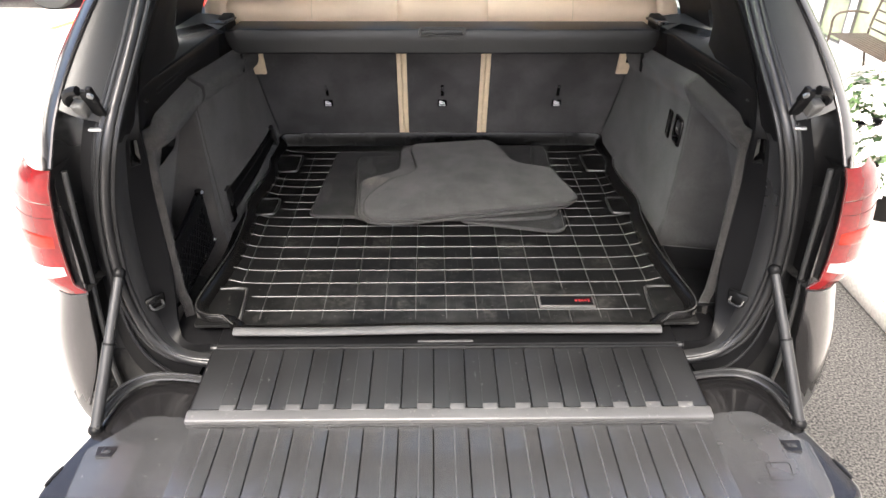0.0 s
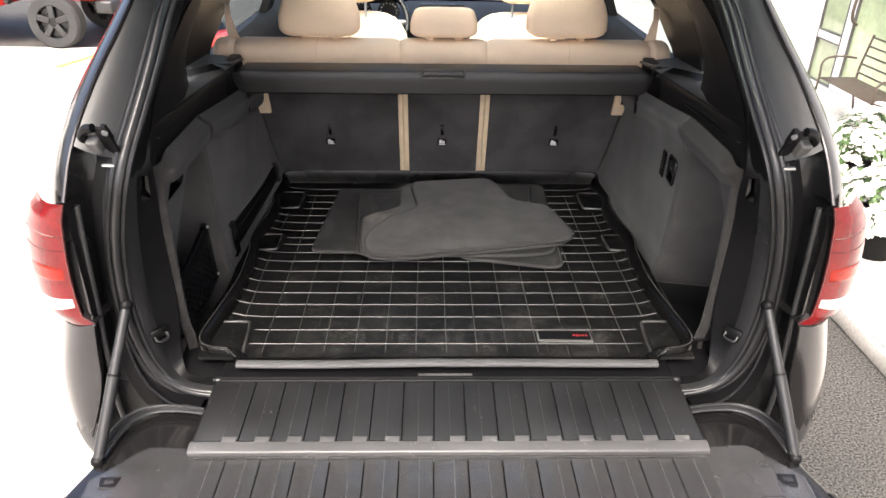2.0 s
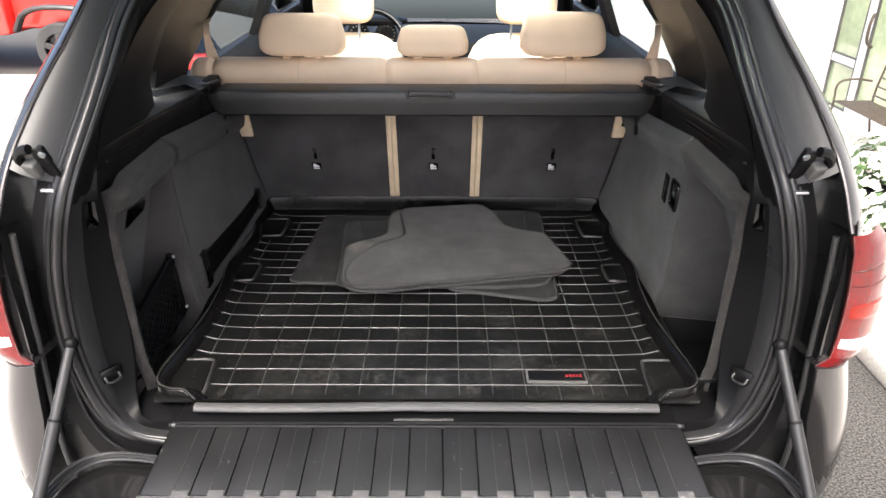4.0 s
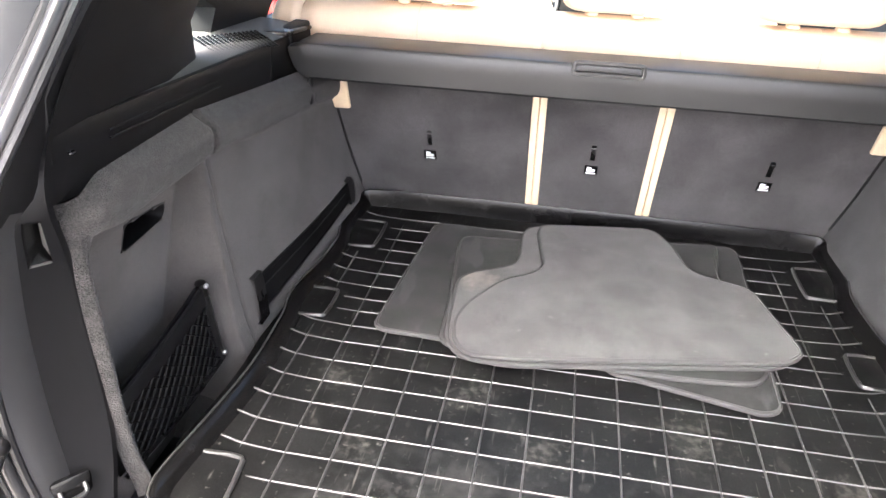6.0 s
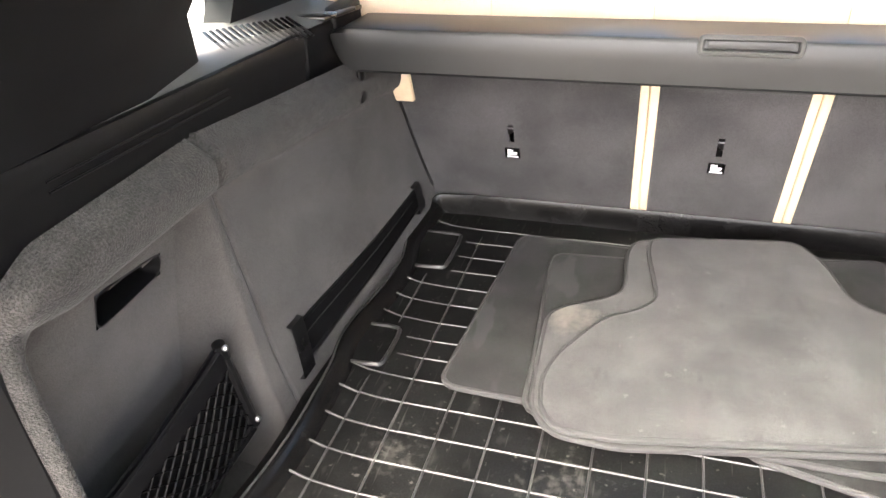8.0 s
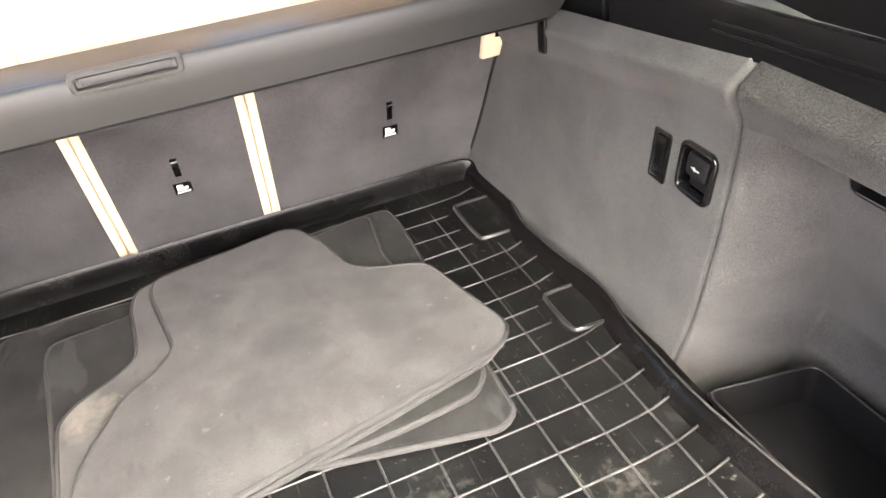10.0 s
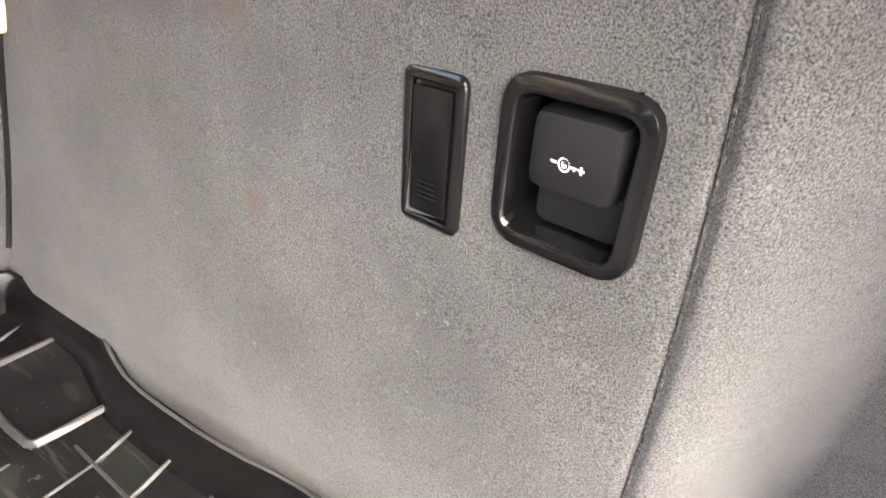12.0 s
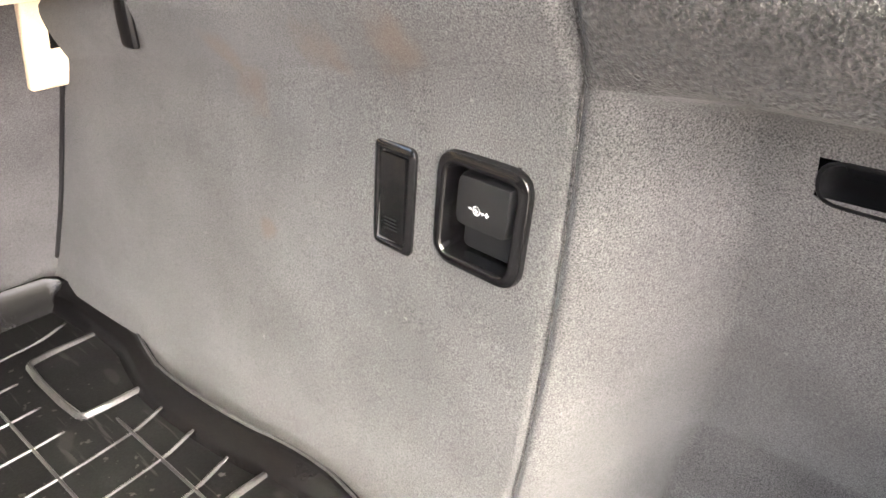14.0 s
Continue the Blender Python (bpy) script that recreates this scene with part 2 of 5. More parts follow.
HEADLINER = material("anthracite_headliner", (0.030, 0.029, 0.029), 0.95, fine=500, var=0.1, bump=0.3, blotch=0.06)

flecks(BRIDGE, 60, 0.70, (0.10, 0.098, 0.092), 0.8)
flecks(BRIDGE, 90, 0.72, (0.07, 0.069, 0.066), 0.7, (1.0, 0.12, 1.0), 24)
flecks(GATE, 60, 0.71, (0.16, 0.158, 0.15), 0.7)
flecks(GATE, 110, 0.70, (0.12, 0.119, 0.115), 0.5, (1.0, 0.10, 1.0), -12)
flecks(LINER, 95, 0.68, (0.060, 0.058, 0.052), 0.8)
flecks(LINER, 34, 0.65, (0.022, 0.0212, 0.0195), 0.6, (1.0, 0.5, 1.0), 60)
flecks(LINER, 150, 0.66, (0.045, 0.043, 0.040), 0.6, (1.0, 0.06, 1.0), -20)
flecks(LINER, 70, 0.70, (0.040, 0.039, 0.036), 0.7, (1.0, 0.15, 1.0), 35)
flecks(MAT_PILE, 70, 0.70, (0.11, 0.105, 0.10), 0.5)
flecks(MAT_PILE, 26, 0.66, (0.022, 0.022, 0.022), 0.45, (1.0, 0.35, 1.0), 50)
flecks(MAT_DARK, 20, 0.58, (0.034, 0.034, 0.034), 0.6, (1.0, 0.4, 1.0), 30)
flecks(EDGE_STRIP, 80, 0.66, (0.12, 0.118, 0.112), 0.6)
flecks(CARPET, 120, 0.73, (0.12, 0.115, 0.11), 0.5)
flecks(CARPET_RIGHT, 120, 0.73, (0.12, 0.115, 0.11), 0.5)

GLASS = bpy.data.materials.new("window_glass")
GLASS.use_nodes = True
gb = GLASS.node_tree.nodes["Principled BSDF"]
gb.inputs["Base Color"].default_value = (0.42, 0.50, 0.46, 1)
gb.inputs["Roughness"].default_value = 0.02
gb.inputs["Transmission Weight"].default_value = 1.0
gb.inputs["IOR"].default_value = 1.1


# ---- mesh helpers ----
def part(name, bm, mat, parent=None, label="", sharp=35.0):
    """Links a bmesh as one mesh object, under parent where one is given."""
    bmesh.ops.recalc_face_normals(bm, faces=bm.faces)
    me = bpy.data.meshes.new(name)
    bm.to_mesh(me)
    bm.free()
    me.materials.append(mat)
    for p in me.polygons:
        p.use_smooth = True
    me.set_sharp_from_angle(angle=radians(sharp))
    ob = new(name, me)
    if parent:
        ob.parent = parent
    if label:
        tagged(ob, label)
    return ob


def like(ob, name, parent, m):
    """One more part on the same mesh, at pose m."""
    o = new(name, ob.data)
    o.parent = parent
    o.matrix_basis = m
    return o


def thing(name, label, category, group="", kind="", at=(0, 0, 0)):
    o = new(name)
    o.empty_display_size = 0.05
    o.location = at
    return tagged(o, label, category, group, kind)


def box(x0, x1, y0, y1, z0, z1, bevel=0.0, seg=2, bm=None):
    b = bm or bmesh.new()
    v = bmesh.ops.create_cube(b, size=1.0)["verts"]
    bmesh.ops.scale(b, vec=(x1 - x0, y1 - y0, z1 - z0), verts=v)
    bmesh.ops.translate(b, vec=((x0 + x1) / 2, (y0 + y1) / 2, (z0 + z1) / 2), verts=v)
    if bevel:
        ed = list({e for q in v for e in q.link_edges})
        bmesh.ops.bevel(b, geom=ed, offset=bevel, segments=seg, affect="EDGES", profile=0.5)
    return b


def loft(rings, closed=False, caps=False, bm=None):
    """Faces between successive rows of points."""
    b = bm or bmesh.new()
    rows = [[b.verts.new(p) for p in r] for r in rings]
    for r, s in zip(rows, rows[1:]):
        n = len(r)
        for i in range(n if closed else n - 1):
            j = (i + 1) % n
            b.faces.new((r[i], r[j], s[j], s[i]))
    if caps:
        b.faces.new(rows[0])
        b.faces.new(list(reversed(rows[-1])))
    return b


def smooth_line(pts, rounds=2, closed=False):
    """Corner cutting: rounds a line off."""
    pts = [Vector(p) for p in pts]
    for _ in range(rounds):
        out = []
        n = len(pts)
        if not closed:
            out.append(pts[0])
        for i in range(n if closed else n - 1):
            p, q = pts[i], pts[(i + 1) % n]
            out += [p.lerp(q, 0.25), p.lerp(q, 0.75)]
        if not closed:
            out.append(pts[-1])
        pts = out
    return pts


def resample(pts, n, closed=False):
    pts = [Vector(p) for p in pts]
    if closed:
        pts = pts + [pts[0]]
    d = [0.0]
    for p, q in zip(pts, pts[1:]):
        d.append(d[-1] + (q - p).length)
    out = []
    for i in range(n):
        s = d[-1] * i / (n if closed else n - 1)
        j = 0
        while j < len(d) - 2 and d[j + 1] < s:
            j += 1
        f = (s - d[j]) / max(1e-9, d[j + 1] - d[j])
        out.append(pts[j].lerp(pts[j + 1], min(1.0, f)))
    return out


def tube(pts, r, n=8, closed=False, caps=True, flat=1.0, bm=None):
    """A round bar along a line; r may be a number or one for each point."""
    pts = [Vector(p) for p in pts]
    rs = r if isinstance(r, (list, tuple)) else [r] * len(pts)
    rings = []
    up = None
    for i, p in enumerate(pts):
        q0 = pts[i - 1] if (i or closed) else p
        q1 = pts[(i + 1) % len(pts)] if (i < len(pts) - 1 or closed) else p
        d = (q1 - q0).normalized()
        if up is None:
            up = Vector((0, 0, 1)) if abs(d.z) < 0.9 else Vector((0, 1, 0))
        side = d.cross(up).normalized()
        up = side.cross(d).normalized()
        rings.append([p + (side * math.cos(t) + up * math.sin(t) * flat) * rs[i] for t in [2 * math.pi * k / n for k in range(n)]])
    if closed:
        rings.append(rings[0])
    b = loft(rings, closed=True, caps=caps and not closed, bm=bm)
    if closed:
        bmesh.ops.remove_doubles(b, verts=b.verts, dist=1e-6)
    return b


def slab(outline, z0, z1, bevel=0.002, seg=2, bm=None):
    """An outline in the plan, as a plate with rounded edges."""
    b = bm or bmesh.new()
    v = [b.verts.new((p[0], p[1], z0)) for p in outline]
    f = b.faces.new(v)
    ex = bmesh.ops.extrude_face_region(b, geom=[f])
    top = [g for g in ex["geom"] if isinstance(g, bmesh.types.BMVert)]
    bmesh.ops.translate(b, vec=(0, 0, z1 - z0), verts=top)
    if bevel:
        ts = set(top)
        ed = [e for e in b.edges if e.verts[0] in ts and e.verts[1] in ts]
        bmesh.ops.bevel(b, geom=ed, offset=bevel, segments=seg, affect="EDGES", profile=0.5)
    return b


def turned(bm, m):
    bmesh.ops.transform(bm, matrix=m, verts=bm.verts)
    return bm


def cylinder(p, q, r, n=16, bm=None, bevel=0.0):
    return tube([p, q], r, n, bm=bm)


def rounded(pts, r, seg=5):
    """A plan outline (x, y) with its corners rounded by r."""
    out = []
    n = len(pts)
    for i in range(n):
        p, a, c = Vector(pts[i][:2]), Vector(pts[i - 1][:2]), Vector(pts[(i + 1) % n][:2])
        rr = min(r, (a - p).length * 0.45, (c - p).length * 0.45)
        s, t = p + (a - p).normalized() * rr, p + (c - p).normalized() * rr
        for k in range(seg + 1):
            f = k / seg
            out.append(tuple((s.lerp(p, f)).lerp(p.lerp(t, f), f)))
    return out


def step(v):
    v = min(1.0, max(0.0, v))
    return v * v * (3 - 2 * v)


def cushion(w, d, h, seg=10, power=3.2):
    """A padded block about the origin, rounded on all sides."""
    b = bmesh.new()
    bmesh.ops.create_cube(b, size=2.0)
    bmesh.ops.subdivide_edges(b, edges=b.edges, cuts=seg, use_grid_fill=True)
    for v in b.verts:
        c = v.co
        n = (abs(c.x) ** power + abs(c.y) ** power + abs(c.z) ** power) ** (1 / power)
        c *= 1 / n
        c.x, c.y, c.z = c.x * w / 2, c.y * d / 2, c.z * h / 2
    return b

# ---- ground and surroundings ----
def plane_sheet(name, pts, mat, label, z):
    bm = bmesh.new()
    bm.faces.new([bm.verts.new((x, y, z)) for x, y in pts])
    return tagged(part(name, bm, mat), label, name.replace("_", " "), kind="structure")


plane_sheet("ground", [(-300, -300), (300, -300), (300, 300), (-300, 300)], ASPHALT, "grey asphalt of a car park in daylight", 0.0)
plane_sheet("pavement", [(1.93, -14), (3.79, -14), (3.79, 30), (1.93, 30)], CONCRETE, "pale concrete walk along the building", 0.09)
kerb = bmesh.new()
box(1.90, 1.93, -14, 30, 0.0, 0.09, 0.01, 2, kerb)
tagged(part("kerb", kerb, CONCRETE), "pale concrete kerb edge of the walk", "kerb", kind="structure")
plane_sheet("apron", [(-9.5, -9), (-1.02, -9), (-1.02, 7.2), (-9.5, 7.2)], CONCRETE, "pale concrete apron beside the car", 0.004)
for i, (x, y) in enumerate(((-3.95, 6.2), (-4.35, 9.2), (-1.6, 10.2), (-1.9, 14.0))):
    plane_sheet("parking_line", [(x, y), (x + 1.05, y + 3.2), (x + 0.95, y + 3.23), (x - 0.10, y + 0.03)], YELLOW, "yellow painted parking bay line", 0.005)

# building along the walk: siding boards, glazed entrance with a side light
FACADE = 3.78
facade = thing("building", "white-sided building with a glazed entrance door", "building", kind="structure")
for y0, y1, z0, z1 in ((-14, 3.3, 0, 3.2), (5.80, 30, 0, 3.2), (3.3, 5.80, 2.25, 3.2)):
    part("wall", box(FACADE, FACADE + 0.25, y0, y1, z0, z1), SIDING, facade)
part("eaves", box(FACADE - 0.25, FACADE + 0.3, -14, 30, 3.2, 3.35, 0.01), SIDING, facade)
for y0, y1 in ((-14, 3.28), (5.82, 18)):
    board = part("siding_board", turned(box(-0.012, 0.0, y0, y1, 0, 0.15, 0.003, 1), Matrix.Translation((FACADE, 0, 0.1))), SIDING, facade)
    for i in range(1, 14):
        like(board, "siding_board", facade, Matrix.Translation((0, 0, i * 0.152)))
for y0, y1, z0, z1 in ((5.708, 5.722, 0.10, 2.1), (5.28, 5.294, 0.10, 2.1), (5.294, 5.708, 0.488, 0.50), (5.294, 5.708, 0.57, 0.582), (5.294, 5.708, 0.10, 0.112), (5.146, 5.16, 0.2, 2.1)):
    part("gasket", box(FACADE + 0.016, FACADE + 0.052, y0, y1, z0, z1), GREY_FRAME, facade)
door = part("door", box(FACADE + 0.02, FACADE + 0.07, 5.72, 5.80, 0.06, 2.25, 0.004), SIDING, facade, "white-framed glazed door with a dark pull")
for y0, y1, z0, z1 in ((3.3, 3.38, 0.06, 2.25), (5.16, 5.28, 0.06, 2.25), (4.30, 4.36, 0.06, 2.25), (5.28, 5.72, 0.50, 0.57), (5.28, 5.72, 0.06, 0.10), (3.38, 5.16, 0.06, 0.20), (3.38, 5.72, 2.1, 2.25)):
    part("rail", box(FACADE + 0.02, FACADE + 0.07, y0, y1, z0, z1, 0.004), SIDING, door)
for y0, y1, z0, z1 in ((5.28, 5.72, 0.10, 0.50), (5.28, 5.72, 0.57, 2.1), (4.36, 5.16, 0.20, 2.1), (3.38, 4.30, 0.20, 2.1)):
    part("pane", box(FACADE + 0.04, FACADE + 0.05, y0, y1, z0, z1), DOOR_PANE, door, "greenish reflecting door glass")
part("door_pull", tube(smooth_line([(FACADE + 0.02, 5.10, 0.72), (FACADE - 0.05, 5.09, 0.76), (FACADE - 0.05, 5.09, 0.94), (FACADE - 0.02, 5.11, 1.0)], 2), 0.014, 8), BENCH, door)
part("room", box(FACADE + 0.9, FACADE + 1.0, 2.6, 7.0, 0.0, 2.5), SIDING, facade)


def bench_at(m):
    b = thing("garden_bench", "bronze metal garden bench with slatted seat and back", "bench")
    side = [(-0.28, 0.0), (-0.24, 0.42), (-0.27, 0.66), (-0.05, 0.70), (0.16, 0.67)]
    for s in (0.0, 1.2):
        part("arm", tube(smooth_line([(s, y, z) for y, z in side], 2), 0.014), BENCH, b)
        part("leg", tube(smooth_line([(s, 0.30, 0.0), (s, 0.20, 0.42), (s, 0.30, 0.95)], 2), 0.014), BENCH, b)
        part("rail", tube([(s, -0.25, 0.42), (s, 0.21, 0.41)], 0.012), BENCH, b)
    for i in range(9):
        y = -0.24 + i * 0.052
        part("slat", box(0, 1.2, y - 0.019, y + 0.019, 0.425, 0.435, 0.003), BENCH, b)
    for i in range(5):
        y, z = 0.215 + i * 0.021, 0.50 + i * 0.105
        part("slat", box(0, 1.2, y - 0.004, y + 0.004, z - 0.011, z + 0.011, 0.003), BENCH, b)
    b.matrix_basis = m
    return b


bench_at(pose(3.45, 4.56, 0.09, 0, 0, -90) @ Matrix.Scale(0.68, 4))


def flower_bush(x, y, z, r, h, seed):
    rnd = random.Random(seed)
    b = thing("chrysanthemum", "white flowering chrysanthemum in a dark pot", "flowers", group="flowers on the walk", at=(x, y, z))
    pot = [[(rr * math.cos(t), rr * math.sin(t), zz) for t in [2 * math.pi * k / 20 for k in range(20)]]
           for rr, zz in ((0.11, 0.0), (0.15, 0.2), (0.165, 0.2), (0.165, 0.23), (0.14, 0.23), (0.13, 0.19))]
    part("pot", loft(pot, closed=True, caps=True), PLASTIC, b)
    lv, lf, fv, ff = [], [], [], []
    for i in range(420):
        t, u = rnd.uniform(0, 6.283), rnd.uniform(0.0, 1.0)
        rad = r * math.sqrt(1 - (1 - u) ** 2.2) * rnd.uniform(0.75, 1.06)
        c = Vector((rad * math.cos(t), rad * math.sin(t), 0.2 + h * (1 - u) * rnd.uniform(0.85, 1.05)))
        ax = (c - Vector((0, 0, 0.15))).normalized()
        s1 = ax.orthogonal().normalized()
        s1.rotate(Matrix.Rotation(rnd.uniform(0, 6.283), 3, ax))
        s2 = ax.cross(s1)
        k = len(lv)
        L = rnd.uniform(0.025, 0.045)
        q = c - ax * 0.03
        lv += [q - s1 * L, q + s2 * L * 0.4, q + s1 * L + ax * 0.01, q - s2 * L * 0.4]
        lf.append((k, k + 1, k + 2, k + 3))
        if rnd.random() < 0.62:
            R = rnd.uniform(0.018, 0.028)
            for ring in range(2):
                rr = R * (1 - 0.4 * ring)
                for j in range(8):
                    a0 = j * math.pi / 4 + ring * 0.3
                    p0 = c + ax * 0.004 * ring
                    k = len(fv)
                    v1 = s1 * math.cos(a0) + s2 * math.sin(a0)
                    v2 = s1 * math.cos(a0 + 0.6) + s2 * math.sin(a0 + 0.6)
                    fv += [p0, p0 + v1 * rr + ax * 0.004, p0 + (v1 + v2) * rr * 0.62 + ax * 0.007, p0 + v2 * rr + ax * 0.004]
                    ff.append((k, k + 1, k + 2, k + 3))
    for nm, vv, f, mt in (("leaves", lv, lf, LEAF), ("blossoms", fv, ff, PETAL)):
        me = bpy.data.meshes.new(nm)
        me.from_pydata([tuple(v) for v in vv], [], f)
        me.materials.append(mt)
        o = new(nm, me)
        o.parent = b
        tagged(o, kind="stuff")
    return b


flower_bush(2.62, 2.62, 0.09, 0.30, 0.42, 1)
flower_bush(3.05, 2.15, 0.09, 0.32, 0.40, 2)
flower_bush(2.35, 1.95, 0.09, 0.26, 0.30, 3)


# ---- parked vehicles beyond ----
def wheel(parent, x, y, r, w):
    t = part("wheel", turned(loft([[(rr * math.cos(a), yy, rr * math.sin(a)) for a in [2 * math.pi * k / 40 for k in range(40)]]
             for rr, yy in ((r * 0.62, -w / 2), (r * 0.92, -w / 2), (r, -w / 2 + 0.04), (r, w / 2 - 0.04), (r * 0.92, w / 2), (r * 0.62, w / 2))], closed=True),
             Matrix.Translation((x, y, r))), TYRE, parent, "black off-road tyre on a dark rim")
    part("rim", turned(loft([[(rr * math.cos(a), yy, rr * math.sin(a)) for a in [2 * math.pi * k / 40 for k in range(40)]]
             for rr, yy in ((r * 0.64, -w / 2 + 0.005), (r * 0.6, -w / 2 + 0.01), (r * 0.56, -w / 2 + 0.06), (r * 0.2, -w / 2 + 0.05), (r * 0.16, -w / 2 + 0.02), (0.001, -w / 2 + 0.02))], closed=True),
             Matrix.Translation((x, y, r))), GLOSS_BLACK, t)
    for k in range(5):
        a0 = k * 2 * math.pi / 5
        part("spoke", turned(box(-0.04, 0.04, -w / 2 + 0.0, -w / 2 + 0.04, r * 0.15, r * 0.6, 0.008), Matrix.Translation((x, y, r)) @ Matrix.Rotation(a0, 4, "Y")), TRIM, t)
    return t


def offroader(m):
    c = thing("off_road_vehicle", "red off-road vehicle with dark fender flares, parked", "car")
    part("body", box(-2.1, 0.25, -0.78, 0.78, 0.55, 1.15, 0.05, 3), CAR_RED, c)
    part("bonnet", box(0.25, 1.55, -0.62, 0.62, 0.62, 1.18, 0.06, 3), CAR_RED, c)
    part("cabin", loft([[(-2.05, -0.75, 1.15), (0.2, -0.75, 1.15), (0.2, 0.75, 1.15), (-2.05, 0.75, 1.15)],
                        [(-1.95, -0.65, 1.80), (-0.15, -0.65, 1.80), (-0.15, 0.65, 1.80), (-1.95, 0.65, 1.80)]], closed=True, caps=True), GLOSS_BLACK, c)
    g = part("grille", box(1.55, 1.62, -0.60, 0.60, 0.68, 1.16, 0.03, 3), CAR_RED, c)
    for k in range(7):
        y = -0.27 + k * 0.09
        part("slot", box(1.60, 1.632, y - 0.025, y + 0.025, 0.74, 1.08, 0.01), GLOSS_BLACK, g)
    for y in (-0.45, 0.45):
        part("headlight", turned(cylinder((0, 0, 0), (0.05, 0, 0), 0.1, 24), Matrix.Translation((1.6, y, 0.98))), WHITE_LENS, c)
    part("bumper", box(1.6, 1.85, -0.8, 0.8, 0.48, 0.66, 0.04, 3), TRIM, c)
    for x in (-1.45, 1.0):
        for s in (-1, 1):
            fl = [(x - 0.62, s * 0.80, 0.62), (x - 0.42, s * 0.82, 0.94), (x + 0.40, s * 0.82, 0.95), (x + 0.64, s * 0.80, 0.72)]
            part("fender_flare", tube(smooth_line(fl, 2), 0.07, 10, flat=0.6), TRIM, c)
            wheel(c, x, s * 0.76, 0.37, 0.25)
    c.matrix_basis = m


offroader(pose(-5.15, 7.87, 0, 0, 0, -3) @ Matrix.Scale(0.82, 4))


def plain_car(m, paint, label):
    c = thing("parked_car", label, "car")
    prof = [(-2.2, 0.35), (-2.25, 0.75), (-1.9, 0.92), (-1.2, 0.98), (-0.55, 1.42), (0.9, 1.45), (1.75, 1.02), (2.15, 0.95), (2.25, 0.5), (2.2, 0.3)]
    pr = [(p.x, p.y) for p in smooth_line([(x, z, 0) for x, z in prof], 1)]
    part("body", loft([[(x, s * (0.85 - 0.16 * step((z - 0.9) / 0.5)), z) for x, z in pr] for s in (-1, -0.97, 0.97, 1)], caps=True), paint, c)
    for s in (-1, 1):
        part("window", loft([[(-0.95, s * 0.84, 1.0), (1.45, s * 0.84, 1.02)], [(-0.45, s * 0.735, 1.36), (0.85, s * 0.735, 1.38)]]), GLOSS_BLACK, c)
        for x in (-1.4, 1.35):
            wheel(c, x, s * 0.80, 0.32, 0.2)
        part("tail_lamp", box(2.1, 2.27, s * 0.7 - 0.12, s * 0.7 + 0.12, 0.72, 0.86, 0.02), RED_LENS, c)
    c.matrix_basis = m


plain_car(pose(-9.6, 6.6, 0, 0, 0, 8), SIDING, "white car with dark windows, parked on the lot")
plain_car(pose(-3.2, 17.5, 0, 0, 0, 62), CAR_RED, "red saloon car parked beyond the bays")
plain_car(pose(-1.2, 22.5, 0, 0, 0, 70), GLOSS_BLACK, "black saloon car parked far across the lot")

# ---- the car: body shell ----
car = thing("car_body", "grey metallic estate car body with its rear hatch open", "car", kind="structure")
SEAL = [(0, 0.0, 0.722), (0.50, 0.0, 0.722), (0.60, 0.0, 0.725), (0.665, 0.0, 0.745), (0.715, 0.0, 0.80), (0.742, 0.0, 0.90), (0.750, 0.0, 1.0), (0.742, 0.0, 1.12),
        (0.726, 0.0, 1.21), (0.70, 0.016, 1.32), (0.678, 0.094, 1.41), (0.656, 0.175, 1.505), (0.634, 0.285, 1.635), (0.59, 0.345, 1.70), (0.45, 0.375, 1.735), (0, 0.39, 1.75)]
INNER = [(0, 0.012, 0.772), (0.50, 0.012, 0.772), (0.580, 0.010, 0.773), (0.640, 0.010, 0.774), (0.674, 0.062, 0.785), (0.677, 0.106, 0.90), (0.677, 0.110, 1.0), (0.680, 0.112, 1.12),
         (0.677, 0.110, 1.215), (0.668, 0.082, 1.310), (0.660, 0.122, 1.40), (0.642, 0.207, 1.505), (0.60, 0.33, 1.62), (0.55, 0.39, 1.675), (0.43, 0.42, 1.70), (0, 0.43, 1.715)]
GUTTER = [(0, -0.02, 0.62), (0.50, -0.02, 0.62), (0.66, -0.02, 0.63), (0.74, 0.0, 0.66), (0.79, 0.0, 0.76), (0.80, 0.01, 0.90), (0.80, 0.015, 1.0), (0.795, 0.015, 1.12),
          (0.785, 0.015, 1.24), (0.755, 0.05, 1.36), (0.722, 0.125, 1.45), (0.695, 0.20, 1.54), (0.668, 0.30, 1.67), (0.62, 0.37, 1.74), (0.46, 0.40, 1.775), (0, 0.41, 1.79)]
EDGE = [(0, -0.05, 0.60), (0.50, -0.05, 0.60), (0.74, -0.05, 0.58), (0.885, -0.05, 0.635), (0.824, -0.055, 0.79), (0.812, -0.06, 0.90), (0.801, -0.06, 1.0), (0.802, -0.06, 1.12),
        (0.806, -0.05, 1.27), (0.797, 0.015, 1.375), (0.755, 0.115, 1.50), (0.715, 0.19, 1.585), (0.672, 0.285, 1.70), (0.625, 0.36, 1.765), (0.46, 0.39, 1.795), (0, 0.40, 1.81)]
